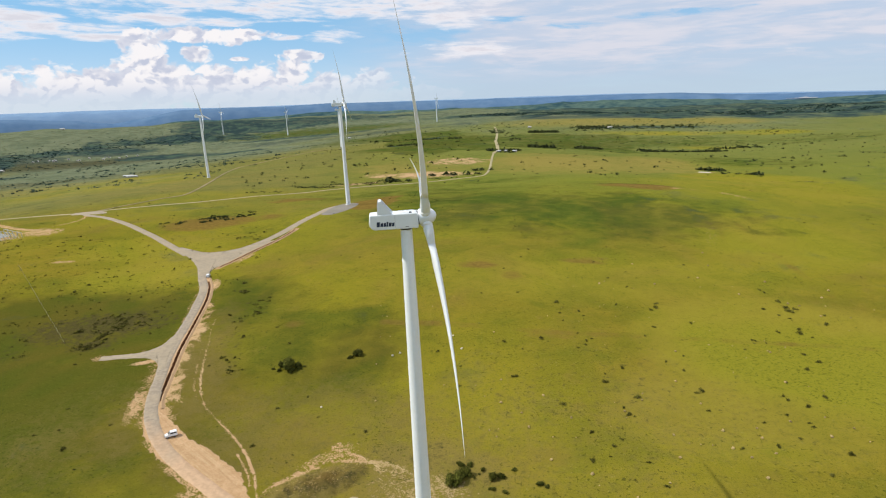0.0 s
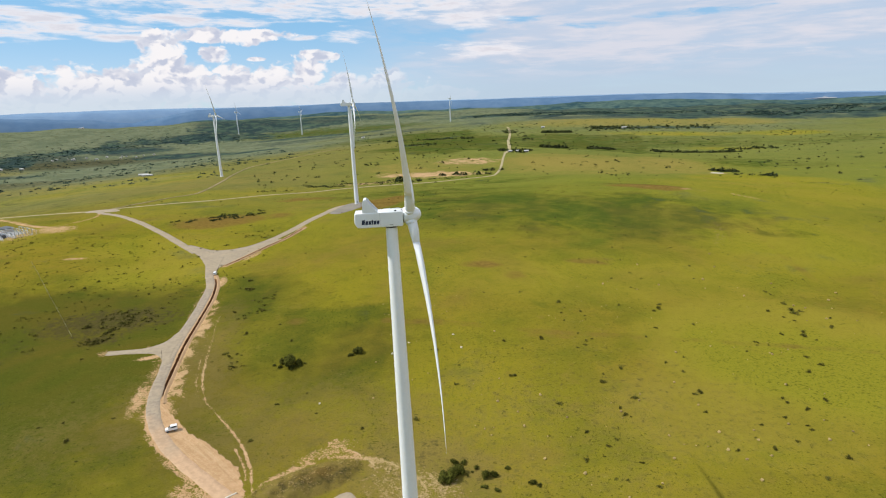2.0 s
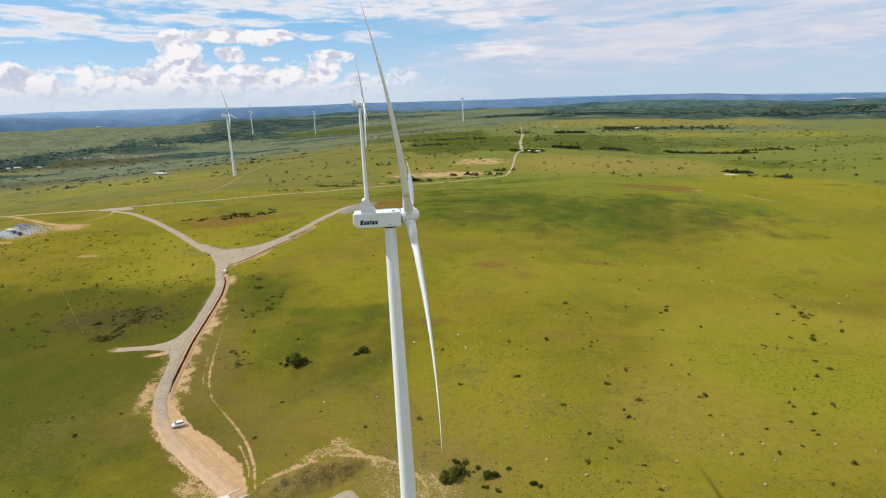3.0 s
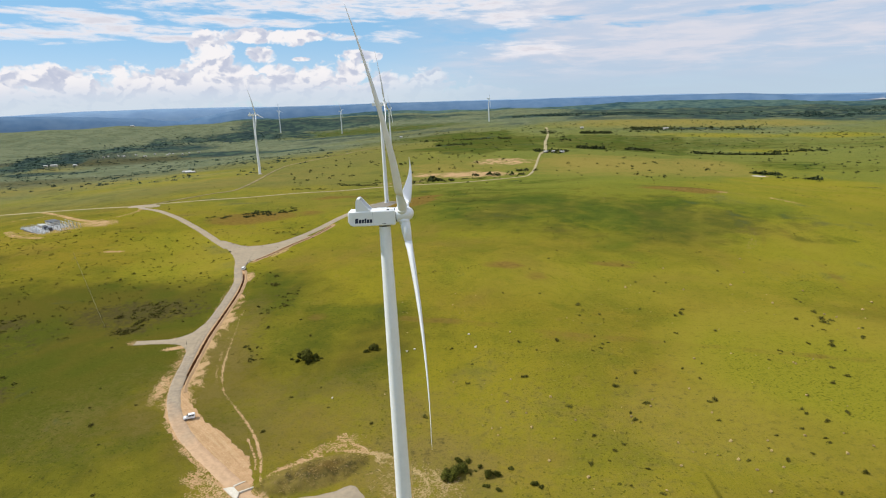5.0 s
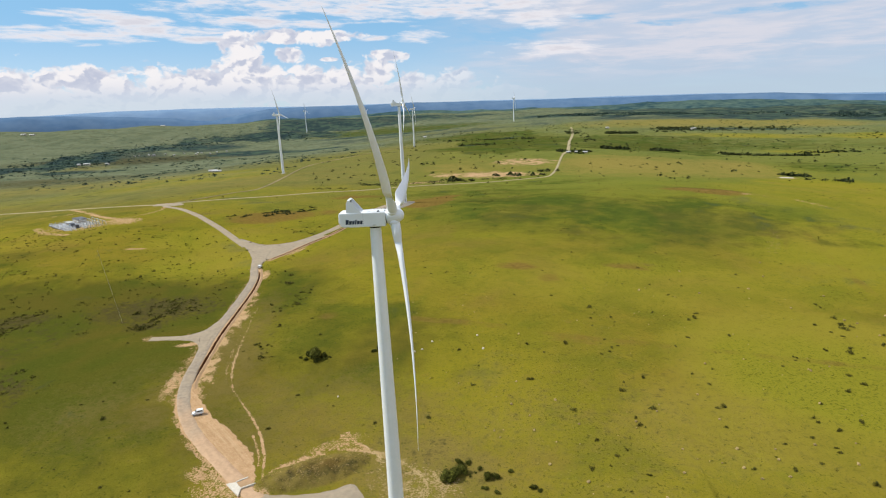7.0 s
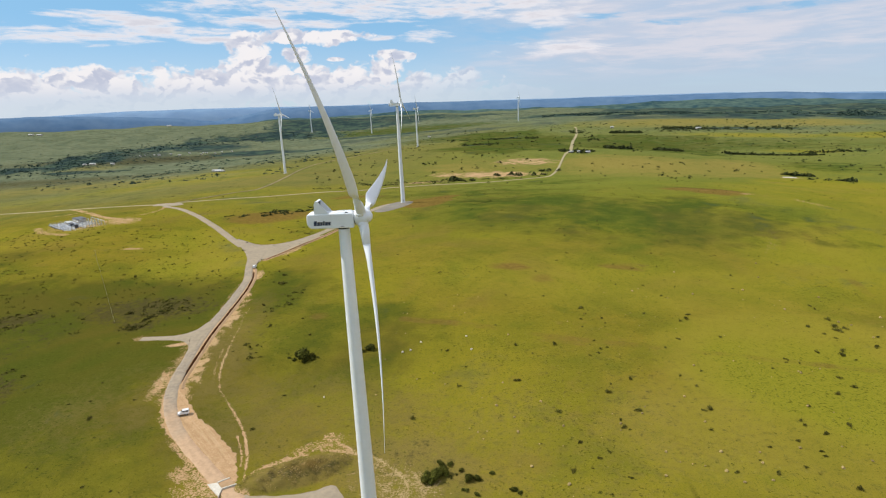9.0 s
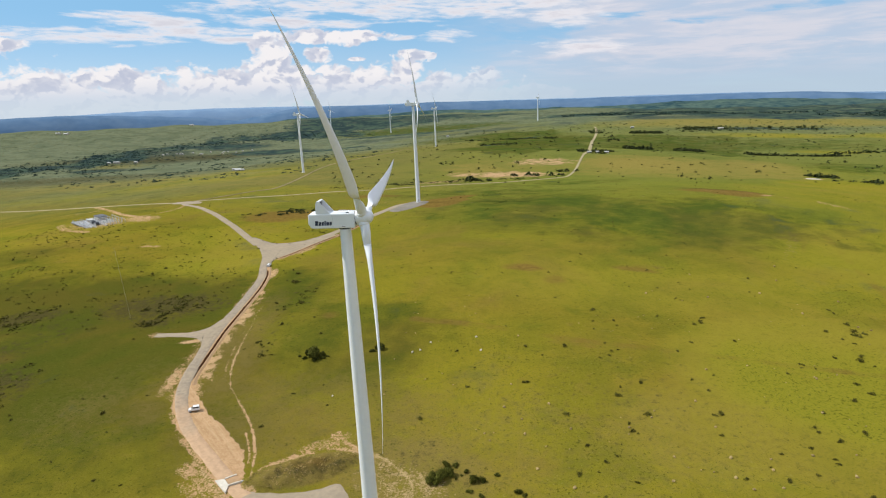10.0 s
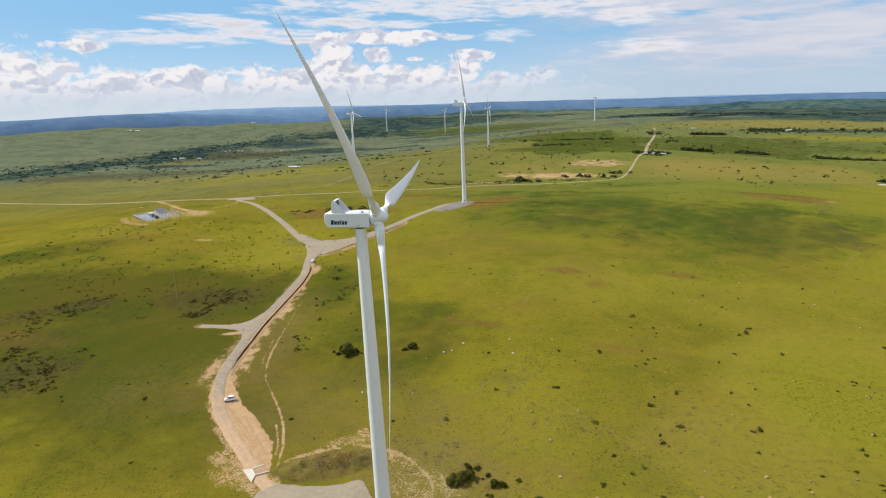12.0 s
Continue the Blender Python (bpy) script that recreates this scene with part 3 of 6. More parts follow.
def make_ground():
    turns = np.radians(np.concatenate([np.arange(-180, -56, 4.0), np.arange(-56, 56, 0.16), np.arange(56, 180, 4.0)]))
    radii = np.concatenate([[0.02, 8.0], np.arange(20, 120, 10.0), np.arange(120, 420, 1.3), 420 * 1.0065 ** np.arange(0, 380)])
    radii = radii[radii < 4850]
    ox, oy = 20.0, 0.0
    tt, rr = np.meshgrid(turns, radii)
    x, y = ox + rr * np.sin(tt), oy + rr * np.cos(tt)
    z = land(x, y)
    near = (rr < 700) & (np.abs(tt) < 1.0)
    bump = np.zeros_like(z)
    bump[near] = 0.04 * np.sin(x[near] * 0.9 + 2 * np.sin(y[near] * 0.31)) * np.sin(y[near] * 0.8)
    z = z + bump
    # the open trench beside the road, with its spoil
    zone = (rr < 520) & (x < -60) & (x > -200)
    d = np.full(z.shape, 99.0)
    d[zone] = np.minimum(away(x[zone], y[zone], TRENCH), away(x[zone], y[zone], EAST_TRENCH))
    z = z - 2.2 * smooth(1.9, 0.8, d) * smooth(211, 224, y) * (1 - smooth(350, 356, y) * smooth(388, 381, y)) * smooth(472, 460, y)
    # the grassy bank behind the hard stand
    heaped = np.sqrt(blot(x, y, -45, 162.2, 19, 6.6, 29))
    z = z + heaped * (2.5 + 0.5 * np.sin(x * 0.9 + 1.3 * np.sin(y * 0.7)) + 0.4 * np.sin(y * 1.7 + x * 0.4))
    rows, cols = z.shape
    n = rows * cols
    me = bpy.data.meshes.new("ground")
    me.vertices.add(n)
    me.vertices.foreach_set("co", np.stack([x, y, z], -1).astype(np.float32).ravel())
    i = np.arange(rows - 1)[:, None] * cols
    j = np.arange(cols)[None, :]
    k = (j + 1) % cols
    quads = np.stack([i + j, i + k, i + cols + k, i + cols + j], -1).reshape(-1, 4)[:, ::-1]
    m = len(quads)
    me.loops.add(m * 4)
    me.loops.foreach_set("vertex_index", quads.astype(np.int32).ravel())
    me.polygons.add(m)
    me.polygons.foreach_set("loop_start", np.arange(m, dtype=np.int32) * 4)
    me.polygons.foreach_set("use_smooth", np.ones(m, dtype=bool))

    # what covers the ground; some masks also carry painted cloud shadow, sun and haze
    soil, lush_and_shade, dry, scrub, red, wood_and_shade = (np.zeros_like(z) for _ in range(6))
    zone = (rr < 520) & (np.abs(tt) < 1.1)
    gx, gy = x[zone], y[zone]
    main = away(gx, gy, MAIN_ROAD)
    wob = 1.5 * np.sin(gx * 0.21 + gy * 0.13) + 1.2 * np.sin(gy * 0.37 - gx * 0.11) + 0.8 * np.sin(gx * 0.9 + gy * 0.5) * np.sin(gy * 0.8)
    s = 0.60 * smooth(8.5, 3.0, main + wob) * smooth(285, 215, gy)
    s = np.maximum(s, 0.42 * smooth(5.5, 3.0, main + 0.5 * wob))
    trench = away(gx, gy, TRENCH)
    spoil = 0.74 + 0.26 * np.sin(gy * 0.23 + np.sin(gx * 0.4)) + 0.22 * np.sin(gy * 0.71 + 1.7 * np.sin(gx * 0.53))
    right = gx > np.interp(gy, [p[1] for p in TRENCH], [p[0] for p in TRENCH])
    s = np.maximum(s, 0.92 * smooth(11.0, 3.0, trench + 0.8 * wob) * spoil * right * smooth(345, 290, gy))
    s = np.maximum(s, 0.95 * smooth(3.2, 1.4, trench))
    s = np.maximum(s, 0.70 * smooth(3.4, 1.5, away(gx, gy, EAST_TRENCH) + 0.4 * wob))
    s = np.maximum(s, 0.74 * np.sqrt(blot(gx, gy, -139, 346, 4, 13, 14)))
    s = np.maximum(s, 0.62 * np.sqrt(blot(gx, gy, -137, 398, 4, 16, -18)))
    # the sandy ground between its two edges
    east = np.interp(gy, [p[1] for p in SAND_EAST], [p[0] for p in SAND_EAST])
    west_side = np.interp(gy, [p[1] for p in SAND_WEST], [p[0] for p in SAND_WEST])
    inside = np.minimum(east - gx, gx - west_side) + 0.45 * wob + 0.5 * np.sin(gx * 1.7) * np.sin(gy * 1.3 + gx)
    s = np.maximum(s, 1.15 * smooth(-0.9, 1.1, inside) * smooth(151, 154, gy) * smooth(214.5, 211, gy))
    rut = away(gx, gy, RUT_TRACK, 2.0)
    worn = (0.80 + 0.20 * np.sin(gy * 0.11 + 1)) * smooth(330, 250, gy)
    twin = away(gx, gy, [(-73.5, 180), (-72.0, 177.6), (-69.1, 173.4), (-66.2, 168), (-64.6, 164)], 2.0)
    upper = away(gx, gy, [(px - 2.3, py - 0.8) for px, py in RUT_TRACK[9:]], 2.0)
    s = np.maximum(s, 0.86 * smooth(0.95, 0.2, rut) * worn)
    s = np.maximum(s, (0.62 + 0.14 * np.sin(gy * 0.5)) * smooth(0.8, 0.2, twin))
    s = np.maximum(s, (0.50 + 0.14 * np.sin(gy * 0.4)) * smooth(1.1, 0.2, upper) * worn)
    s = np.maximum(s, 0.22 * smooth(4.0, 0.8, rut + 0.4 * wob) * worn)
    s = np.maximum(s, 0.50 * smooth(4.5, 1.0, away(gx, gy, SPUR_ROAD) + wob))
    s = np.maximum(s, 0.85 * np.sqrt(blot(gx, gy, -135.5, 246.5, 8, 2.6, 20)))
    # churned sand round the foot of the tower
    s = np.maximum(s, 0.49 * np.sqrt(blot(gx, gy, -10, 156, 24, 15, -40)))
    s = np.maximum(s, 0.58 * np.sqrt(blot(gx, gy, -2, 160, 9, 7, -40)))
    s = np.maximum(s, 0.52 * np.sqrt(blot(gx, gy, -39, 179, 10, 6, 30)))
    s = np.maximum(s, 0.66 * smooth(1.5, 0.3, away(gx, gy, [(-60, 160), (-56, 165), (-47, 171), (-39, 175), (-29, 174.5), (-20.5, 172), (-13, 167), (-7, 160.5), (-5, 152)]) + 0.25 * wob))
    s = np.maximum(s, 0.66 * smooth(1.2, 0.3, away(gx, gy, [(-47, 171.5), (-43, 179), (-39.6, 184.6), (-36, 180), (-31, 177)]) + 0.3 * wob))
    s = np.maximum(s, 0.60 * smooth(1.0, 0.2, np.abs(away(gx, gy, [(-24, 171), (-11.4, 168), (-3, 160), (4, 150), (10, 138)], 2) - 1.4) + 0.2 * wob))
    s = np.maximum(s, 0.62 * np.sqrt(blot(gx, gy, -73, 151, 10, 8, 0)))
    s = np.maximum(s, 0.60 * np.sqrt(blot(gx, gy, -82, 157, 7, 4, -30)))
    s = np.maximum(s, 0.66 * np.sqrt(blot(gx, gy, -123, 212, 4.5, 17, 12)))
    s = np.maximum(s, 0.56 * np.sqrt(blot(gx, gy, -46, 176, 9, 3, 42)))
    # bare scrapes on the bank
    s = np.maximum(s, 0.43 * heaped[zone] * (0.75 + 0.35 * np.sin(gx * 0.8 + gy * 0.5) * np.sin(gy * 1.1)))
    soil[zone] = s
    for line, wide, amount in (([(-494, 624), (-444, 581), (-400, 541), (-373, 519), (-340, 500)], 5.0, 0.66), ([(-484, 568), (-447, 580)], 4.0, 0.62), ([(-349, 512), (-338, 528), (-336, 553), (-345, 572)], 3.5, 0.52), ([(-420, 487), (-385, 455), (-352, 440)], 6.0, 0.55)):
        spot = (np.abs(x + 410) < 130) & (np.abs(y - 530) < 130)
        soil[spot] = np.maximum(soil[spot], amount * smooth(wide, wide * 0.4, away(x[spot], y[spot], line)))
    for cx, cy, rx, ry, turn, amount in ((-347, 492, 26, 11, -30, 0.62), (-374, 482, 46, 30, -34, 0.60), (-337, 494, 26, 17, -35, 0.72), (-20, 882, 85, 38, 6, 0.74), (30, 1020, 64, 48, 10, 0.66), (-86, 879, 30, 29, 7, 0.62), (-110, 800, 60, 14, 25, 0.5),
                                         (215, 612, 50, 9, -25, 0.50), (283, 570, 18, 6, -60, 0.6), (240, 600, 10, 4, 0, 0.7), (-262, 398, 12, 4, 10, 0.65), (386, 868, 17, 9, 0, 0.7), (200, 430, 6, 40, -25, 0.30)):
        soil = np.maximum(soil, amount * np.sqrt(blot(x, y, cx, cy, rx, ry, turn)))
    for cx, cy, rx, ry, turn, amount in ((-230, 215, 50, 45, 40, 0.42), (-44, 163, 18, 6, 24, 0.48), (-66, 575, 26, 50, -12, 0.95), (-56, 625, 14, 40, -20, 0.8), (205, 618, 60, 18, -25, 0.75), (-200, 512, 55, 34, 20, 0.78), (-160, 640, 50, 30, 20, 0.6), (28, 362, 26, 12, 0, 0.42), (80, 368, 40, 10, 5, 0.42), (75, 440, 60, 14, 20, 0.40), (215, 450, 30, 30, 0, 0.40), (-105, 300, 18, 50, 8, 0.35), (110, 245, 60, 7, 5, 0.32), (22, 353, 19, 10, -1, 0.62), (40, 336, 10, 12, -3, 0.55), (83, 365, 26, 7, -9, 0.55), (215, 603, 34, 19, -17, 0.7), (1, 253, 16, 3, 4, 0.4), (46, 258, 13, 4, -5, 0.5), (-155, 525, 23, 23, 18, 0.6), (43, 255, 36, 4, -5, 0.48), (135, 245, 37, 5, -22, 0.42), (-76, 279, 9, 7, 16, 0.5), (209, 433, 4, 32, -22, 0.5)):
        red = np.maximum(red, amount * np.sqrt(blot(x, y, cx, cy, rx, ry, turn)))
    for line, wide, amount in (([(-30, 275), (19.6, 266.7), (41, 260.6), (85.6, 255.6), (128.5, 252.6), (179, 248), (240, 240)], 6.0, 0.47), ([(215, 300), (226, 400), (235, 470)], 6.0, 0.42)):
        spot = (y > 230) & (y < 490) & (x > -40) & (x < 260)
        red[spot] = np.maximum(red[spot], amount * smooth(wide, wide * 0.3, away(x[spot], y[spot], line)))
    # lush growth; the broad patches here are cloud shadow painted dark
    for cx, cy, rx, ry, turn, amount in ((-230, 300, 150, 60, 10, 0.55), (-190, 195, 110, 75, 20, 0.85), (-100, 250, 90, 90, 0, 0.55), (-50, 215, 60, 60, 0, 0.4),
                                         (30, 560, 110, 60, -8, 0.75), (20, 480, 90, 70, 15, 0.6), (80, 440, 90, 14, 10, 0.6), (205, 500, 50, 30, -20, 0.62), (-150, 178, 120, 60, 10, 0.72)) + ((-290, 260, 120, 70, 35, 0.95), (-215, 284, 115, 56, 12, 1.1), (-178, 222, 110, 66, 10, 0.95), (-380, 340, 90, 40, 35, 0.7), (-30, 660, 160, 80, 0, 0.6), (40, 770, 130, 60, 10, 0.5), (-140, 470, 40, 60, 0, 0.4), (-55, 245, 65, 60, 0, 0.68), (-170, 290, 85, 55, 8, 0.95), (-118, 310, 45, 60, 10, 0.7), (100, 500, 200, 100, -4, 0.70), (166, 533, 45, 64, -16, 0.72), (54, 590, 50, 88, -5, 0.66), (250, 440, 30, 14, 0, 0.6)):
        lush_and_shade = np.maximum(lush_and_shade, amount * np.sqrt(blot(x, y, cx, cy, rx, ry, turn)))
    for cx, cy, rx, ry, turn, amount in ((-20, 1290, 190, 130, 0, 0.9), (60, 1600, 200, 220, 0, 0.85), (520, 1500, 360, 180, -4, 0.60), (900, 1420, 300, 120, 0, 0.5), (-150, 1850, 330, 200, 0, 0.7), (-500, 2600, 500, 220, 0, 0.8), (4, 1480, 143, 330, 1, 0.95), (299, 1443, 175, 250, -11, 0.85), (576, 1476, 108, 112, -20, 0.6), (503, 1019, 102, 90, -25, 0.62), (573, 975, 60, 65, -29, 0.5)):
        lush_and_shade = np.maximum(lush_and_shade, amount * np.sqrt(blot(x, y, cx, cy, rx, ry, turn)))
    for cx, cy, rx, ry, turn, amount in ((-44, 163, 22, 9, 29, 1.1), (-8, 165, 34, 26, -20, 0.8), (-40, 200, 70, 34, 0, 0.5), (-112, 250, 22, 80, 12, 0.62), (-75, 190, 40, 45, 0, 0.5), (-135, 190, 40, 50, 10, 0.4), (-122, 200, 12, 34, 20, 0.5), (240, 960, 220, 170, 0, 0.75), (-20, 960, 130, 140, 0, 0.5)) + ((620, 2150, 520, 240, -3, 0.7), (950, 2080, 260, 160, 0, 0.6), (60, 240, 90, 40, 0, 0.25), (30, 185, 130, 55, 0, 0.42), (-400, 860, 300, 130, 10, 0.45), (-800, 1000, 330, 130, 20, 0.5), (380, 700, 150, 90, 0, 0.35), (-120, 560, 120, 60, 0, 0.35), (188, 1000, 122, 108, -9, 0.95), (349, 1002, 90, 125, -18, 0.8), (610, 2178, 366, 200, -15, 0.75), (949, 2106, 193, 190, -23, 0.7), (-66, 942, 81, 87, 5, 0.65), (-1159, 1504, 114, 100, 37, 0.5)):
        dry = np.maximum(dry, amount * np.sqrt(blot(x, y, cx, cy, rx, ry, turn)))
    for cx, cy, rx, ry, turn, amount in ((-178, 288, 45, 24, 15, 0.85), (-170, 266, 14, 9, 10, 0.8), (-205, 192, 32, 24, 20, 0.8), (-244, 262, 26, 14, 40, 0.85), (-230, 215, 34, 24, 40, 0.62), (-195, 185, 26, 16, 40, 0.66), (-265, 245, 30, 16, 40, 0.7), (-330, 290, 60, 26, 35, 0.5), (-42, 162.5, 16, 4.6, 24, 0.85), (-8, 168, 26, 18, -20, 0.4)) + ((-215, 250, 30, 30, 0, 0.45), (-205, 525, 60, 24, 30, 0.6), (205, 630, 60, 8, -25, 0.8), (-165, 330, 40, 50, 0, 0.35), (-1000, 1120, 420, 150, 20, 0.75), (-700, 1250, 330, 120, 35, 0.5), (-1150, 1750, 520, 190, 38, 0.75), (60, 215, 70, 40, 0, 0.25), (-105, 290, 20, 60, 10, 0.35)):
        scrub = np.maximum(scrub, amount * np.sqrt(blot(x, y, cx, cy, rx, ry, turn)))
    for cx, cy, rx, ry, turn, amount in ((-20, 1590, 128, 480, 5, 0.72), (310, 1480, 170, 300, -14, 0.66), (585, 1500, 95, 120, -20, 0.35)):
        lush_and_shade = np.maximum(lush_and_shade, amount * field(x, y, cx, cy, rx, ry, turn))
    for cx, cy, rx, ry, turn, amount in ((250, 985, 165, 118, -8, 0.62), (700, 2180, 420, 150, -10, 0.62)):
        dry = np.maximum(dry, amount * field(x, y, cx, cy, rx, ry, turn))
    # woods; the patches behind the far turbines are cloud shadow put in as colour
    for cx, cy, rx, ry, turn, amount in ((-840, 2850, 420, 150, 14, 0.95), (-700, 3050, 700, 120, 0, 0.9), (-560, 2420, 420, 70, 4, 0.6), (650, 1910, 260, 50, -6, 0.62), (-80, 1430, 60, 16, 25, 0.8), (-10, 1740, 90, 14, 60, 0.6), (500, 2750, 700, 140, -4, 0.8), (1560, 2350, 480, 300, 10, 1.0), (-1012, 2892, 200, 181, 19, 1.0), (-816, 3004, 190, 115, 15, 0.9), (-1095, 2602, 170, 89, 22, 0.95), (-1178, 2205, 155, 150, 28, 0.8), (-913, 1971, 150, 110, 25, 0.75), (-1124, 1398, 68, 60, 38, 0.75)):
        wood_and_shade = np.maximum(wood_and_shade, amount * np.sqrt(blot(x, y, cx, cy, rx, ry, turn)))
    wood_and_shade = np.maximum(wood_and_shade, smooth(2450, 2650, rr + 90 * np.sin(tt * 23) + 60 * np.sin(tt * 57)) * smooth(0.08, 0.16, tt) * (0.80 + 0.22 * np.sin(x / 130) * np.sin(y / 90)))
    west = smooth(0.05, -0.35, tt)
    # fresh green, and ground painted brighter where sun falls between clouds
    fresh_and_sun = np.zeros_like(z)
    for cx, cy, rx, ry, turn, amount in ((160, 245, 80, 75, 0, 1.0), (110, 195, 60, 40, 0, 0.6), (340, 640, 140, 130, 0, 0.6), (250, 420, 90, 80, 0, 0.7), (440, 960, 150, 120, 0, 0.35), (100, 340, 150, 55, 0, 0.55), (-400, 450, 120, 90, 0, 0.45), (-215, 425, 70, 50, 0, 0.6), (-190, 372, 50, 42, 20, 0.75), (-260, 700, 200, 70, 10, 0.45), (636, 1720, 237, 80, -19, 0.8), (894, 1659, 130, 110, -27, 0.8), (406, 755, 119, 123, -27, 0.85), (412, 665, 87, 182, -31, 0.8), (592, 1334, 95, 45, -23, 0.6), (-551, 2026, 251, 120, 15, 0.7), (-867, 2156, 165, 100, 22, 0.7), (-537, 989, 178, 180, 29, 0.65), (-607, 861, 220, 130, 35, 0.5)):
        fresh_and_sun = np.maximum(fresh_and_sun, amount * np.sqrt(blot(x, y, cx, cy, rx, ry, turn)))
    # grows with distance, since it paints haze over the far grass
    veld_haze = smooth(1150 - 500 * west, 3200 - 1200 * west, rr + 250 * np.sin(tt * 7) + 200 * np.sin(x / 190) * np.sin(y / 170)) * (1 - 0.6 * dry)
    # brush in the valley, plus cloud shadow laid in as dark colour
    brush_and_shade = np.zeros_like(z)
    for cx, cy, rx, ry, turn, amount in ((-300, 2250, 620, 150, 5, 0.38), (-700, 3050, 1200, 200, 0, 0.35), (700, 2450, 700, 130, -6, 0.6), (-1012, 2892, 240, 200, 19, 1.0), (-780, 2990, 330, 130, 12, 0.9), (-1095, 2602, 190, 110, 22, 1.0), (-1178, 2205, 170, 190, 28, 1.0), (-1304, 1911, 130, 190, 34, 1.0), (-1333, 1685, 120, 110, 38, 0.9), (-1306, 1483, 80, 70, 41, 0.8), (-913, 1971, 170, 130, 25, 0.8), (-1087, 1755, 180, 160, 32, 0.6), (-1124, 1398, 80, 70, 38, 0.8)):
        brush_and_shade = np.maximum(brush_and_shade, amount * np.sqrt(blot(x, y, cx, cy, rx, ry, turn)))
    for line, wide in (([(-1330, 1050), (-1318, 1216), (-1330, 1330), (-1300, 1440), (-1290, 1560), (-1400, 1869), (-1378, 2092), (-1339, 2269), (-1280, 2426), (-1090, 2554), (-800, 2600)], 130), ([(-1139, 1388), (-1074, 1392), (-1000, 1435)], 26), ([(-977, 1985), (-867, 1960), (-767, 1955), (-600, 1970)], 60)):
        zone = (x < -450) & (x > -2000) & (y > 850) & (y < 2800)
        ragged = 0.55 * wide * (0.40 * np.sin(x[zone] / 61) * np.sin(y[zone] / 83) + 0.30 * np.sin(x[zone] / 27 + y[zone] / 39) + 0.25 * np.sin(x[zone] / 140 - y[zone] / 60))
        wood_and_shade[zone] = np.maximum(wood_and_shade[zone], 0.95 * smooth(wide, wide * 0.1, away(x[zone], y[zone], line, 60) + ragged))
    for name, three in (("cover", (soil, lush_and_shade, dry)), ("extra", (scrub, red, wood_and_shade)), ("far_tones", (veld_haze, brush_and_shade, fresh_and_sun))):
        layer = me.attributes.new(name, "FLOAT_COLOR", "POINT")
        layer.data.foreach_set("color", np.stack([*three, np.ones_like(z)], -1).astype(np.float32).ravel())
    me.materials.append(GRASSLAND)
    me.update(calc_edges=True)
    me.validate()
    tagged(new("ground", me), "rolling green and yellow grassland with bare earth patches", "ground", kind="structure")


make_ground()


def strip(name, points, width, mat, lift, label, step=3.0, ragged=0.25, kind="structure", category="road"):
    """A road: a cambered band that follows the ground."""
    line = curve(points, step)
    ahead = np.gradient(line, axis=0)
    ahead /= np.linalg.norm(ahead, axis=1)[:, None]
    side = np.stack([ahead[:, 1], -ahead[:, 0]], -1)
    rng = random.Random(len(points) * 31 + int(width * 10))
    verts, faces = [], []
    across = (-0.5, -0.42, -0.2, 0.0, 0.2, 0.42, 0.5)
    for c, s in zip(line, side):
        for k, a in enumerate(across):
            w = width + (rng.uniform(-ragged, ragged) if abs(a) > 0.4 else 0)
            px, py = c + s * a * w
            verts.append((px, py, level(px, py) + (lift if abs(a) < 0.45 else -0.12)))
    m = len(across)
    for r in range(len(line) - 1):
        for k in range(m - 1):
            a = r * m + k
            faces.append((a, a + 1, a + m + 1, a + m))
    return tagged(new(name, mesh_of(name, verts, faces, mat, True)), label, category, kind=kind)


def sheet(name, outline, mat, lift, label, category, kind="structure", step=3.0, straight=False):
    """A flat spread of gravel or soil inside an outline, over the ground."""
    if straight:
        ends = [np.array(p, float) for p in outline + [outline[0]]]
        ring = np.array([a + (b - a) * k / 4 for a, b in zip(ends, ends[1:]) for k in range(4)])
    else:
        ring = curve(outline + [outline[0]], step)[:-1]
    mid = ring.mean(axis=0)
    verts, faces = [(mid[0], mid[1], level(*mid) + lift)], []
    bands = 6
    for b in range(1, bands + 1):
        for p in ring:
            q = mid + (p - mid) * b / bands
            verts.append((q[0], q[1], level(*q) + (lift if b < bands else -0.25)))
    m = len(ring)
    for k in range(m):
        faces.append((0, 1 + k, 1 + (k + 1) % m))
    for b in range(bands - 1):
        for k in range(m):
            a, c = 1 + b * m + k, 1 + b * m + (k + 1) % m
            faces.append((a, a + m, c + m, c))
    me = mesh_of(name, verts, faces, mat, True)
    bm = bmesh.new()
    bm.from_mesh(me)
    bmesh.ops.recalc_face_normals(bm, faces=bm.faces)
    bm.to_mesh(me)
    bm.free()
    return tagged(new(name, me), label, category, kind=kind)


strip("road_main", MAIN_ROAD, 5.4, ROAD, 0.17, "grey gravel service road, sandy by the culvert, winding up to the junction")


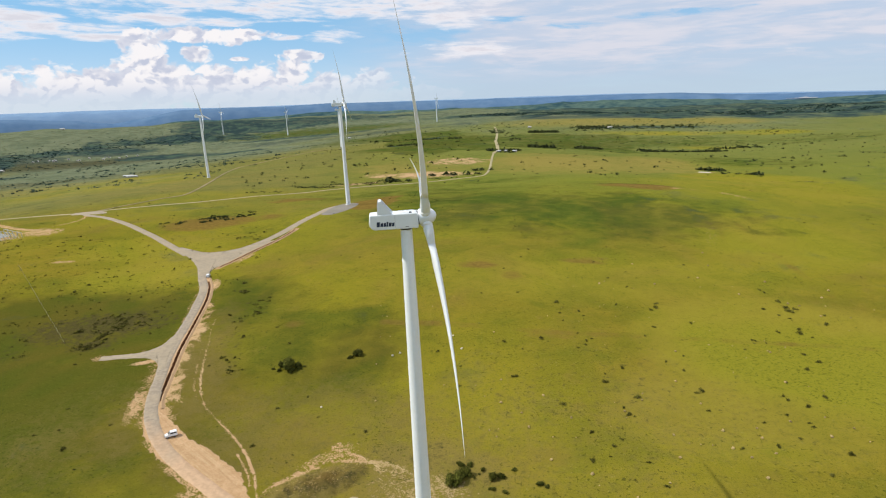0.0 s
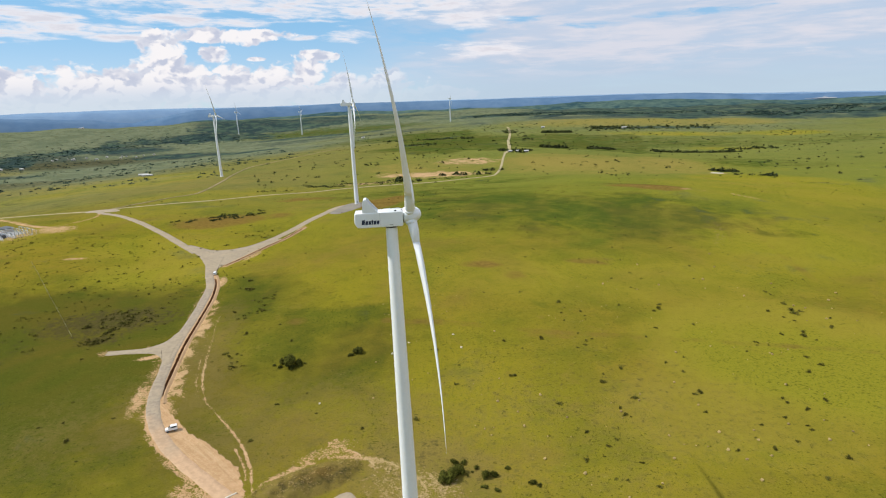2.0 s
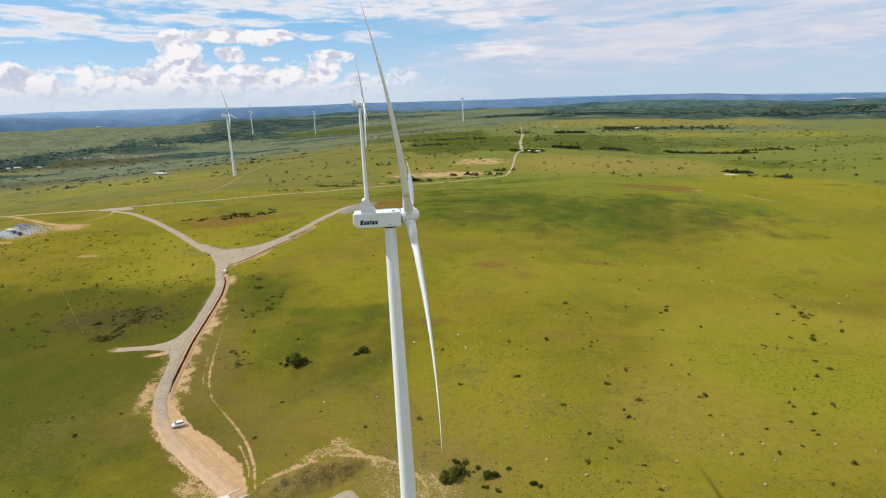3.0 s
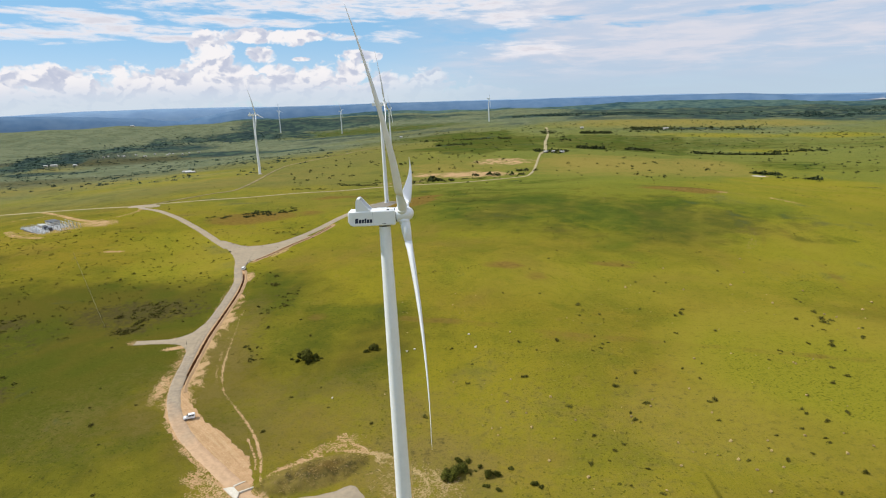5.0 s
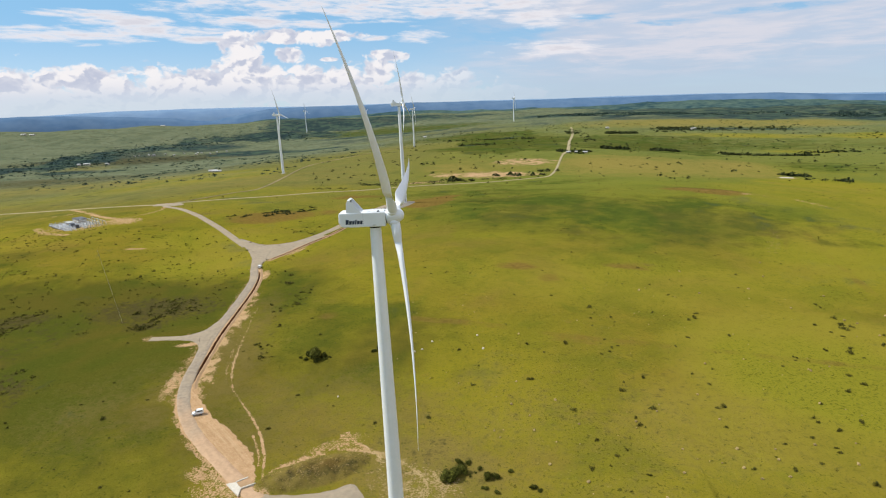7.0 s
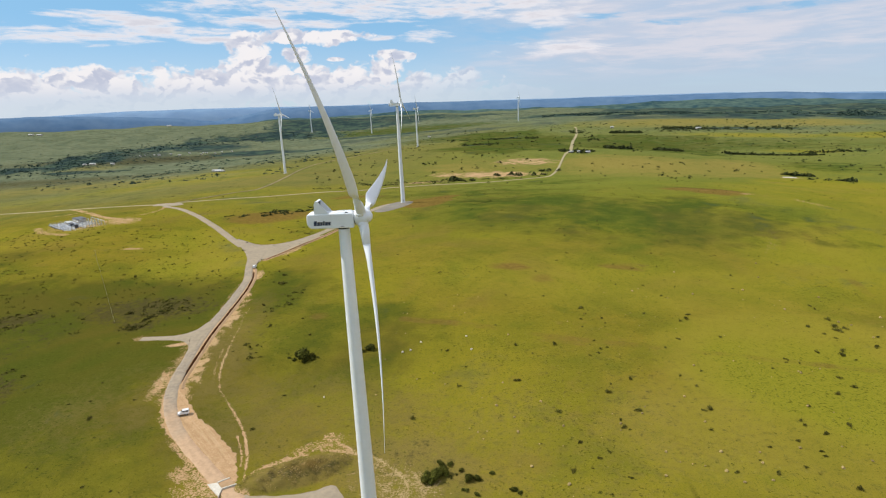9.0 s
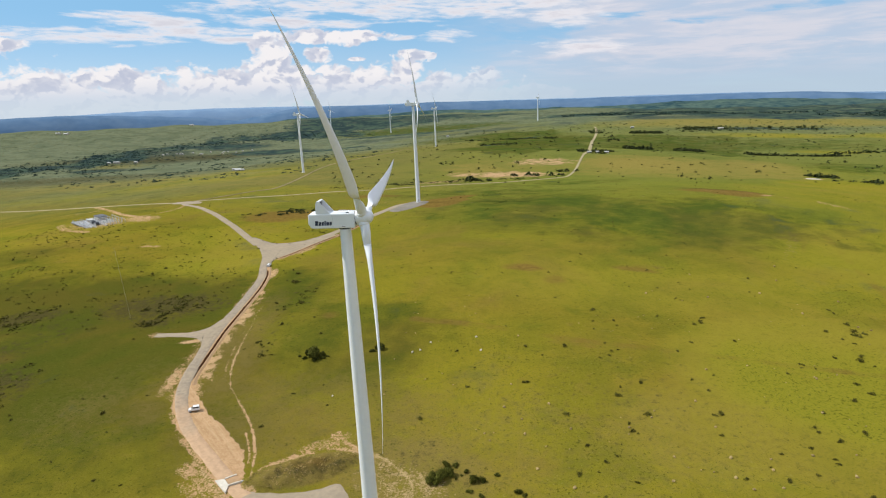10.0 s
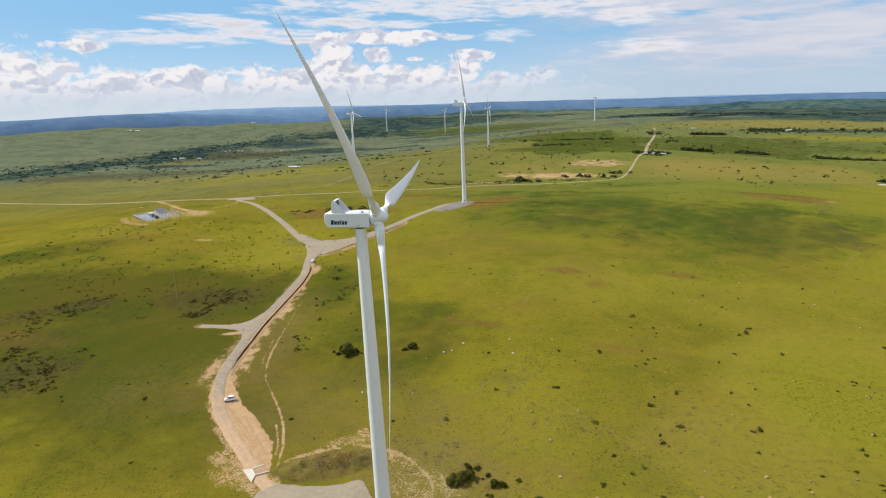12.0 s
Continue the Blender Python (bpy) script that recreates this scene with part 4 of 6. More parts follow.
def trench(points, seed):
    """An open cable trench: lips, steep sides and a floor."""
    line = curve(points, 2.0)
    ahead = np.gradient(line, axis=0)
    ahead /= np.linalg.norm(ahead, axis=1)[:, None]
    side = np.stack([ahead[:, 1], -ahead[:, 0]], -1)
    rng = random.Random(seed)
    verts, faces = [], []
    shape = ((-2.2, -0.10), (-1.2, 0.10), (-0.66, 0.12), (-0.55, -1.3), (0.55, -1.35), (0.64, 0.16), (1.2, 0.36), (2.3, -0.10))
    for row, (c, s) in enumerate(zip(line, side)):
        deep = min(1.0, row / 8, (len(line) - 1 - row) / 8)
        for a, up in shape:
            up = up if up > -0.5 else up * deep
            px, py = c + s * (a + rng.uniform(-0.12, 0.12))
            verts.append((px, py, level(px, py) + up + rng.uniform(-0.05, 0.05)))
    m = len(shape)
    for r in range(len(line) - 1):
        for k in range(m - 1):
            a = r * m + k
            faces.append((a, a + 1, a + m + 1, a + m))
    me = mesh_of("trench", verts, faces, SOIL)
    me.materials.append(RED_SOIL)
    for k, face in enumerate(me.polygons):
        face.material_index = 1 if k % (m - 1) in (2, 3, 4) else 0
    tagged(new("trench", me), "open red-brown cable trench beside the gravel road", "trench", kind="structure")


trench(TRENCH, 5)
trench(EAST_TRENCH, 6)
strip("road_spur", SPUR_ROAD, 4.6, GRAVEL, 0.21, "short grey gravel spur off the service road")
strip("road_west", WEST_ROAD, 6.4, GRAVEL, 0.19, "grey gravel service road to the far junction")
strip("road_to_pad", PAD_ROAD, 7.6, GRAVEL, 0.23, "grey gravel service road to the next turbine pad")
strip("road_far", FAR_ROAD, 4.0, PALE_ROAD, 0.35, "pale dirt country road crossing the plain", 8.0)
strip("road_farm", FARM_ROAD, 7.0, PALE_ROAD, 0.5, "straight pale dirt road running past the farm", 12.0)
strip("road_to_turbine", TURBINE_ROAD, 3.8, TRACK_DIRT, 0.45, "pale track to the farther turbine", 10.0)
sheet("road_junction", [(-131.5, 449), (-136.5, 438), (-142.9, 430), (-149.9, 425), (-158.5, 420.3), (-168.4, 418.8), (-179.8, 421.5), (-188.5, 427.2), (-199, 436.5), (-202, 431.5), (-196.6, 425), (-188.4, 416.4), (-180, 405.8), (-171, 392.5), (-163.5, 378.9), (-157.5, 366), (-152, 360), (-149.5, 364), (-151.5, 371), (-150.6, 377.6), (-148.3, 383.6), (-144.8, 393), (-140.6, 405), (-136.2, 417.5), (-131.4, 428.4), (-126.4, 441)], GRAVEL, 0.27, "wide grey gravel road junction", "road", straight=True)
sheet("road_spur_mouth", [(-122, 238), (-126, 252), (-128.5, 270), (-133.6, 276), (-135.2, 264.5), (-141.4, 257.2), (-150, 253.6), (-150, 250.2), (-143, 250.6), (-134.7, 249.4), (-128.5, 243.6), (-125, 236)], GRAVEL, 0.25, "gravel mouth of the spur road", "road")
sheet("road_far_junction", [(-366, 583), (-345, 580), (-335, 577), (-330, 585), (-345, 600), (-372, 596)], GRAVEL, 0.5, "grey gravel where two roads meet", "road")
sheet("hard_stand", [(-63, 149), (-60.4, 152.4), (-55.6, 152.4), (-48, 153.3), (-40.8, 154.9), (-35.9, 157.2), (-31.3, 160.3), (-28.4, 158.6), (-24.6, 153.7), (-20, 148), (-10, 138), (2, 124), (6, 112), (-20, 104), (-46, 118), (-60, 134)], GRAVEL, 0.32, "pale gravel crane pad at the foot of the turbine", "pavement")
sheet("turbine_pad", [(-108, 520), (-99, 514), (-87, 530), (-80, 556), (-80, 580), (-92, 588), (-101, 570), (-105, 545)], PAD_GRAVEL, 0.35, "grey gravel pad under the next turbine", "pavement")
sheet("dry_pan", [(377, 868), (385, 862), (394, 865), (397, 872), (388, 877), (379, 875)], PAN, 0.4, "pale dry water pan in the grass", "water")


# ---- turbines ----
def airfoil(chord, thick, round_part):
    """A closed section: a circle at the root that turns into a wing shape."""
    out = []
    for k in range(20):
        a = 2 * math.pi * k / 20
        cx, cy = 0.5 * chord * math.cos(a), 0.5 * thick * math.sin(a)
        s = 0.5 + 0.5 * math.cos(a)
        half = 5 * thick * (0.2969 * math.sqrt(s) - 0.126 * s - 0.3516 * s * s + 0.2843 * s ** 3 - 0.1036 * s ** 4)
        wx, wy = chord * (0.32 - s), math.copysign(max(half, 0.004), math.sin(a) if abs(math.sin(a)) > 1e-6 else 1) * 0.98
        out.append((cx * round_part + wx * (1 - round_part), cy * round_part + wy * (1 - round_part)))
    return out


def blade_mesh(length=49.0, start=1.2):
    """Along +z from the hub's middle; +y is upwind, the leading edge points along -x."""
    verts, faces, m = [], [], 20
    stations = 46
    for k in range(stations + 1):
        u = k / stations
        r = start + (length - start) * u
        if u < 0.2:
            q = smooth(0.02, 0.2, np.float64(u))
            chord = 2.1 + (3.4 - 2.1) * float(q)
            thick = 2.1 - 1.0 * float(q)
        else:
            q = (u - 0.2) / 0.8
            chord = 3.4 * (1 - q) ** 0.92 * 0.918 + 0.28 * (0.4 + 0.6 * (1 - q)) if u < 1 else 0.06
            thick = 1.05 * (1 - q) ** 1.35 + 0.05
        if u > 0.97:
            chord *= math.sqrt(max(0.02, (1 - u) / 0.03))
        round_part = 1 - float(smooth(0.03, 0.17, np.float64(u)))
        twist = radians(14 * (1 - u) ** 2 + 10)
        back = -3.9 * u ** 2.0 + r * math.tan(radians(4.0))
        for x, y in airfoil(chord, thick, round_part):
            verts.append((y * math.sin(twist) - x * math.cos(twist), x * math.sin(twist) + y * math.cos(twist) + back, r))
    for k in range(stations):
        for j in range(m):
            a, b = k * m + j, k * m + (j + 1) % m
            faces.append((a, a + m, b + m, b))
    faces.append(tuple(range(m)))
    faces.append(tuple(range(stations * m, stations * m + m))[::-1])
    return mesh_of("blade", verts, faces, BLADE, True)


def nacelle_mesh():
    """Axis along +y (upwind), origin on the tower's axis at the hub's height."""
    bm = bmesh.new()
    tail, nose, half, lo, hi = -7.5, 2.55, 1.75, -1.75, 1.42
    side = [(tail + 0.10, hi - 0.25), (tail + 0.35, hi), (nose - 0.25, hi), (nose, hi - 0.35), (nose, lo + 0.30), (nose - 0.2, lo), (tail + 1.15, lo), (tail + 0.55, lo + 0.15), (tail, lo + 1.0), (tail, lo + 1.9)]
    for x in (-half, half):
        for y, z in side:
            bm.verts.new((x, y, z))
    bm.verts.ensure_lookup_table()
    m = len(side)
    bm.faces.new(bm.verts[:m])
    bm.faces.new(bm.verts[m:][::-1])
    for k in range(m):
        j = (k + 1) % m
        bm.faces.new((bm.verts[k], bm.verts[k + m], bm.verts[j + m], bm.verts[j]))
    bmesh.ops.recalc_face_normals(bm, faces=bm.faces)
    rim = [e for e in bm.edges if abs(e.verts[0].co.x - e.verts[1].co.x) < 0.1]
    bmesh.ops.bevel(bm, geom=rim, offset=0.22, segments=3, affect="EDGES", profile=0.5)
    for f in bm.faces:
        f.smooth = len(f.verts) == 4
    return bm


def fin_mesh(x, thick=0.16):
    bm = bmesh.new()
    outline = [(-5.75, 1.38), (-5.62, 3.55), (-5.35, 4.05), (-4.95, 4.10), (-4.55, 3.70), (-2.60, 1.38)]
    a = [bm.verts.new((x - thick / 2, y, z)) for y, z in outline]
    b = [bm.verts.new((x + thick / 2, y, z)) for y, z in outline]
    bm.faces.new(a)
    bm.faces.new(b[::-1])
    for k in range(len(a)):
        j = (k + 1) % len(a)
        bm.faces.new((a[k], b[k], b[j], a[j]))
    bmesh.ops.recalc_face_normals(bm, faces=bm.faces)
    return bm


def bar_mesh(y0, y1, z0, z1, lean=0.12):
    """One leaning bar of the lettering, on the nacelle's flank."""
    x = 1.75 + 0.012
    v = [(x, y0, z0), (x, y1, z0), (x, y1 + lean, z1), (x, y0 + lean, z1)]
    w = [(x - 0.03, y, z) for _, y, z in v]
    return mesh_of("lettering", v + w, [(0, 1, 2, 3), (4, 7, 6, 5), (0, 4, 5, 1), (1, 5, 6, 2), (2, 6, 7, 3), (3, 7, 4, 0)], NAVY)


SHARED = {}


def once(key, make, mat):
    if key not in SHARED:
        data = make()
        if isinstance(data, bmesh.types.BMesh):
            me = bpy.data.meshes.new(key)
            data.to_mesh(me)
            data.free()
            data = me
        if not data.materials:
            data.materials.append(mat)
        SHARED[key] = data
    return SHARED[key]


HUB_HEIGHT = 94.7


def tower_radius(z):
    return float(np.interp(z, (0, 25, 50, 72, 94), (2.08, 1.84, 1.62, 1.42, 1.20)))


def section(z0, z1):
    """One rolled steel can of the tower, with the thickness of its wall."""
    bm = bmesh.new()
    lathe(bm, [(tower_radius(z0 + (z1 - z0) * k / 6), z0 + (z1 - z0) * k / 6) for k in range(7)], 48)
    return bm


def flange(z):
    r = tower_radius(z)
    bm = lathe(bmesh.new(), [(r - 0.05, z - 0.09), (r + 0.025, z - 0.09), (r + 0.025, z + 0.09), (r - 0.05, z + 0.09)], 48)
    for face in bm.faces:
        face.smooth = False
    return bm


def turbine(x, y, z, heading, phase, label, close=False):
    """heading: degrees by which the rotor's axis is turned from +x towards +y; phase: degrees of the first blade from upright."""
    base = thing("wind_turbine", pose(x, y, z), label, "wind turbine", "turbines of the wind farm")
    foot = once("foundation", lambda: lathe(bmesh.new(), [(0, -0.8), (3.4, -0.8), (3.4, 0.30), (2.9, 0.38), (0, 0.38)], 32), CONCRETE)
    part("foundation", foot, parent=base, label="round concrete plinth")
    for k, (z0, z1) in enumerate(((0.3, 24.5), (24.5, 49.5), (49.5, 72.0), (72.0, 93.1))):
        part("tower_section", once("tower_section_%d" % k, lambda: section(z0, z1), WHITE), parent=base)
        part("flange", once("flange_%d" % k, lambda: flange(z0), WHITE), parent=base)
    door = once("tower_door", lambda: box(bmesh.new(), 0, -2.06, 2.6, 0.9, 0.14, 2.1, 0.03), METAL)
    part("tower_door", door, parent=base, m=pose(0, 0, 0, 0, 0, heading + 20))
    axis = pose(0, 0, HUB_HEIGHT, 0, 0, heading - 90)
    nac = part("nacelle", once("nacelle", nacelle_mesh, WHITE), parent=base, m=axis)
    part("yaw_collar", once("yaw_collar", lambda: lathe(bmesh.new(), [(0, -2.1), (1.32, -2.1), (1.32, -1.7), (0, -1.7)], 32), GAP), parent=nac, label="dark yaw ring")
    for s in (-1, 1):
        part("cooler_fin", once("cooler_fin_%d" % s, lambda: fin_mesh(1.55 * s), WHITE), parent=nac)
    part("cooler_core", once("cooler_core", lambda: box(bmesh.new(), 0, -5.2, 2.6, 2.9, 0.35, 2.4, 0.03), DARK), parent=nac, label="dark radiator core between the fins")
    part("cooler_top", once("cooler_top", lambda: box(bmesh.new(), 0, -5.15, 3.96, 2.96, 0.55, 0.14, 0.03), WHITE), parent=nac)
    part("roof_vent", once("roof_vent", lambda: box(bmesh.new(), 1.1, 1.0, 1.5, 0.35, 0.5, 0.28, 0.03), DARK), parent=nac, label="small dark roof fitting")
    part("roof_rail", once("roof_rail", lambda: rod(rod(box(bmesh.new(), 0, 1.2, 1.44, 1.4, 1.6, 0.08, 0.02), (-1.2, -1.5, 1.55), (-1.2, 1.8, 1.55), 0.04), (1.2, -1.5, 1.55), (1.2, 0.6, 1.55), 0.04), WHITE), parent=nac)
    if close:
        part("side_stripe", once("side_stripe", lambda: box(bmesh.new(), 1.755, 0.1, -1.32, 0.02, 0.75, 0.10), DARK), parent=nac, label="dark vent slot")
        for y0, y1, z0, z1 in ((-6.05, -5.40, -1.05, -0.05), (-5.30, -4.75, -1.05, -0.28), (-4.65, -4.15, -1.05, -0.28), (-4.05, -3.72, -1.05, -0.08), (-3.62, -3.05, -1.05, -0.28), (-2.95, -2.45, -1.05, -0.28)):
            part("lettering", bar_mesh(y0, y1, z0, z1), parent=nac, label="dark navy lettering bar")
        part("seam", once("seam", lambda: box(bmesh.new(), 1.752, -2.2, -0.0, 0.012, 0.05, 2.6), METAL), parent=nac)
    rotor = axis @ pose(0, 4.1, 0.25, 6.0, 0, 0)
    spinner = once("spinner", lambda: lathe(bmesh.new(), [(0, -1.45), (1.55, -1.45), (1.68, -1.2), (1.72, -0.3), (1.72, 0.35), (1.6, 0.95), (1.32, 1.5), (0.9, 1.95), (0.42, 2.2), (0, 2.28)], 40, pose(0, 0, 0, -90, 0, 0)), WHITE)
    hub = part("spinner", spinner, parent=base, m=rotor, label="rounded white nose cone")
    part("shaft_gap", once("shaft_gap", lambda: lathe(bmesh.new(), [(0, -1.75), (1.4, -1.75), (1.4, -1.4), (0, -1.4)], 32, pose(0, 0, 0, -90, 0, 0)), GAP), parent=hub, label="dark gap behind the hub")
    for k in range(3):
        blade = part("blade", once("blade", blade_mesh, BLADE), parent=base, m=rotor @ pose(0, 0, 0, 0, phase + 120 * k, 0))
        part("root_collar", once("root_collar", lambda: lathe(bmesh.new(), [(0, 1.1), (1.16, 1.1), (1.16, 1.95), (1.07, 2.0), (0, 2.0)], 28), WHITE), parent=blade)
    return base


TOWER = (-7.14, 120.75)
turbine(*TOWER, 0.0, 4.5, 38.0, "tall white wind turbine on a gravel pad in grassland", close=True)
for tx, ty, phase, heading in ((-89.5, 571, 8, 3), (-366, 949, 20, 6), (-245, 1527, 35, 4), (-945, 2690, 15, 2), (-640, 2600, 40, 3), (-2, 2600, 70, 2)):
    turbine(tx, ty, level(tx, ty), heading, phase, "white wind turbine standing on the far grassland")


# ---- plants and stones ----
def leaf_cloud(rng, blobs, count, size, stem=0.0):
    """Many small leaf clumps spread through a few mounds."""
    verts, faces = [], []
    total = sum(b[3] ** 2 for b in blobs)
    for bx, by, bz, br in blobs:
        for _ in range(int(count * br * br / total)):
            while True:
                p = Vector((rng.uniform(-1, 1), rng.uniform(-1, 1), rng.uniform(-0.55, 1)))
                if 0.45 < p.length < 1 + rng.uniform(-0.15, 0.15):
                    break
            c = Vector((bx, by, bz)) + p * br
            if c.z < 0.02:
                c.z = rng.uniform(0.02, 0.3)
            s = size * rng.uniform(0.6, 1.3)
            n = (p + Vector((rng.uniform(-.7, .7), rng.uniform(-.7, .7), rng.uniform(-.3, .9)))).normalized()
            u = n.orthogonal().normalized()
            w = n.cross(u)
            a = rng.uniform(0, 6.28)
            u, w = u * math.cos(a) + w * math.sin(a), w * math.cos(a) - u * math.sin(a)
            k = len(verts)
            verts += [c + u * s, c + w * s * 0.7 + n * s * 0.25, c - u * s, c - w * s * 0.7 + n * s * 0.2]
            faces.append((k, k + 1, k + 2, k + 3))
    return verts, faces


def bush_meshes(seed):
    rng = random.Random(seed)
    blobs = [(0, 0, 0.34, 0.42)]
    for _ in range(rng.randint(4, 6)):
        a, d = rng.uniform(0, 6.28), rng.uniform(0.25, 0.62)
        blobs.append((d * math.cos(a), d * math.sin(a), rng.uniform(0.15, 0.4), rng.uniform(0.22, 0.38)))
    verts, faces = leaf_cloud(rng, blobs, 2300, 0.055)
    more, extra = leaf_cloud(rng, [(b[0] * 1.25, b[1] * 1.25, b[2], b[3] * 1.15) for b in blobs], 260, 0.06)
    faces += [tuple(k + len(verts) for k in f) for f in extra]
    verts += more
    crown = mesh_of("crown", verts, faces, LEAF)
    bm = bmesh.new()
    for bx, by, bz, br in blobs:
        rod(bm, (bx * 0.2, by * 0.2, -0.05), (bx * 0.9, by * 0.9, bz), 0.025, 6, 0.01)
    me = bpy.data.meshes.new("stem")
    bm.to_mesh(me)
    bm.free()
    me.materials.append(BARK)
    return crown, me


BUSHES = [bush_meshes(s) for s in (3, 8, 21, 34)]


def low_bush_mesh(seed):
    """A low ragged bush: loose sprays of leaves round a few stems, with gaps."""
    rng = random.Random(seed)
    blobs = []
    for _ in range(rng.randint(5, 8)):
        a, d = rng.uniform(0, 6.28), rng.uniform(0.1, 0.85)
        blobs.append((d * math.cos(a), 0.8 * d * math.sin(a), rng.uniform(0.05, 0.45 - 0.2 * d), rng.uniform(0.16, 0.40)))
    verts, faces = leaf_cloud(rng, blobs, 340, 0.085)
    return mesh_of("crown", verts, faces, LOW_LEAF)


LOW_BUSHES = [low_bush_mesh(s) for s in (5, 13, 27, 41, 58)]


def low_bush(x, y, radius, tall, k):
    ob = thing("bush", pose(x, y, level(x, y), 0, 0, (x * 37 + y * 11) % 360), "low ragged dark green bush in the grass", "bush", "low bushes over the slopes")
    size = Matrix.Diagonal((radius, radius * 0.85, tall, 1))
    part("crown", LOW_BUSHES[k % 5], parent=ob, m=size)
    part("stem", BUSHES[k % 4][1], parent=ob, m=size)


def bush(x, y, radius, tall, k, label, group="thorn bushes in the pasture"):
    ob = thing("bush", pose(x, y, level(x, y), 0, 0, (x * 37 + y * 11) % 360), label, "bush", group)
    wide = radius * (1.28 if radius > 2.5 else 0.95)
    size = Matrix.Diagonal((wide, wide * 0.85, tall * 1.1, 1))
    crown, stem = BUSHES[k % 4]
    part("crown", crown, parent=ob, m=size)
    part("stem", stem, parent=ob, m=size)
    return ob


NEAR_BUSHES = [(-68.5, 236.5, 5.0, 5.8), (-64.6, 237.0, 2.5, 3.0), (-72.4, 237.4, 2.5, 3.2), (-66.6, 233.4, 2.4, 2.0), (-61.8, 236.6, 1.2, 0.9), (-75.2, 236.0, 1.3, 1.0), (-72.5, 234.0, 1.9, 1.6), (-64.0, 235, 1.6, 1.4), (-70.5, 239.5, 2.2, 2.6), (-39.2, 244.5, 3.0, 3.2), (-42.5, 242, 2.0, 1.6), (-0.8, 161.6, 3.0, 3.6), (1.9, 163.0, 3.3, 4.4)] + [(4.4, 165.0, 2.7, 3.8), (2.4, 169.6, 2.0, 2.2), (5.6, 169.4, 1.7, 1.6), (9.8, 166.8, 1.6, 1.4), (12.6, 162.0, 2.5, 3.2), (14.9, 162.6, 1.9, 2.4), (12.0, 157.6, 1.6, 1.1), (15.4, 156.0, 1.8, 1.2), (19.5, 165.6, 1.5, 1.2), (26.5, 158.2, 1.9, 1.6), (28.6, 157.0, 1.3, 1.0), (6.8, 163.2, 1.0, 0.7), (8.2, 165.0, 0.8, 0.6)]
SMALL_BUSHES = [(-11.0, 194.8, 1.7, 1.3), (3.5, 216.1, 1.3, 1.0), (27.2, 220.7, 1.9, 1.5), (42.9, 252.6, 1.9, 1.5), (42.5, 199.8, 1.6, 1.2), (71.2, 202.0, 1.9, 1.5), (97.1, 205.8, 1.8, 1.3), (94.2, 204.8, 1.3, 1.0), (63.8, 195.9, 1.1, 0.8),
                (45.1, 167.8, 1.4, 1.1), (54.0, 174.5, 1.2, 0.9), (170.3, 267.5, 1.9, 1.5), (158.3, 263.3, 1.6, 1.2)]
MORE_BUSHES = [(157.9, 231.8, 1.7, 1.3), (156.2, 239.1, 1.5, 1.0), (180.7, 295.8, 2.6, 1.6), (183.5, 294.0, 2.0, 1.2), (111.9, 297.6, 2.0, 1.1), (58.2, 295.9, 2.2, 1.2), (-115.4, 327.2, 3.0, 2.2), (-118, 330, 2.2, 1.6), (-98.4, 245.4, 1.5, 1.2), (-95.6, 247.5, 1.2, 0.9), (-96.8, 243.6, 0.9, 0.6), (-93.4, 246.2, 0.8, 0.6),
               (-30.5, 190.6, 1.2, 1.0), (-66.0, 207.0, 1.1, 0.8), (-101.5, 247.8, 2.0, 1.1), (-98, 268, 1.8, 1.2)]
SLOPE_BUSHES = [(92.1, 230.2, 1), (5.3, 230.6, 0.7), (61.7, 214.5, 1.6), (63.6, 220.2, 0.9), (71.8, 224.8, 1.4), (64.3, 191.3, 1.3), (66.1, 190.4, 0.6), (48.9, 182.2, 1.2), (57.7, 177.4, 0.9), (62.6, 165.1, 1), (64, 153.7, 1.1), (93.6, 192.4, 0.9), (96.8, 222.8, 1.1), (148.7, 224.6, 1.6), (141.9, 202.1, 1.5), (131.3, 194.9, 1.5), (120.1, 189.1, 1), (126.2, 199.7, 1.1), (126.3, 202.4, 1.1), (133.7, 213.3, 1.1), (109.5, 184.4, 0.8), (116.7, 174.7, 0.9), (125.3, 181.3, 1), (125.4, 184.1, 0.9), (107.1, 170.6, 1.4), (94.7, 170, 1), (127.8, 165.7, 1.4), (115.5, 155.9, 1.2), (103.7, 176.8, 0.6), (51.5, 169, 0.6), (52.4, 158.2, 0.6), (55.8, 157.5, 0.6)]
RISE_BUSHES = [(167.4, 262, 2), (100.1, 266.2, 1.3), (91.8, 255.8, 1), (119.9, 272.2, 1.2), (101.7, 236, 0.8), (140.4, 253.8, 0.9), (141.9, 252.9, 0.9), (140.1, 250.4, 0.8), (145.6, 250.7, 0.7), (132, 243.2, 0.8), (171.8, 258, 0.9), (174.1, 280.9, 1.1), (187.8, 273.8, 1.9), (67.5, 284.2, 1.2), (68.6, 278.8, 0.7), (57.4, 281.3, 0.9), (57.1, 272.5, 0.8), (60.9, 258.1, 0.8), (63, 250.3, 1), (61.6, 246.3, 1), (57.8, 243.3, 0.8), (66.3, 252.3, 0.8), (15.8, 270.1, 0.7), (-4.4, 244, 1.1), (-7, 244.5, 0.5), (1.9, 244.5, 0.6), (33.1, 243.2, 0.8), (25.9, 250.3, 1.3)]
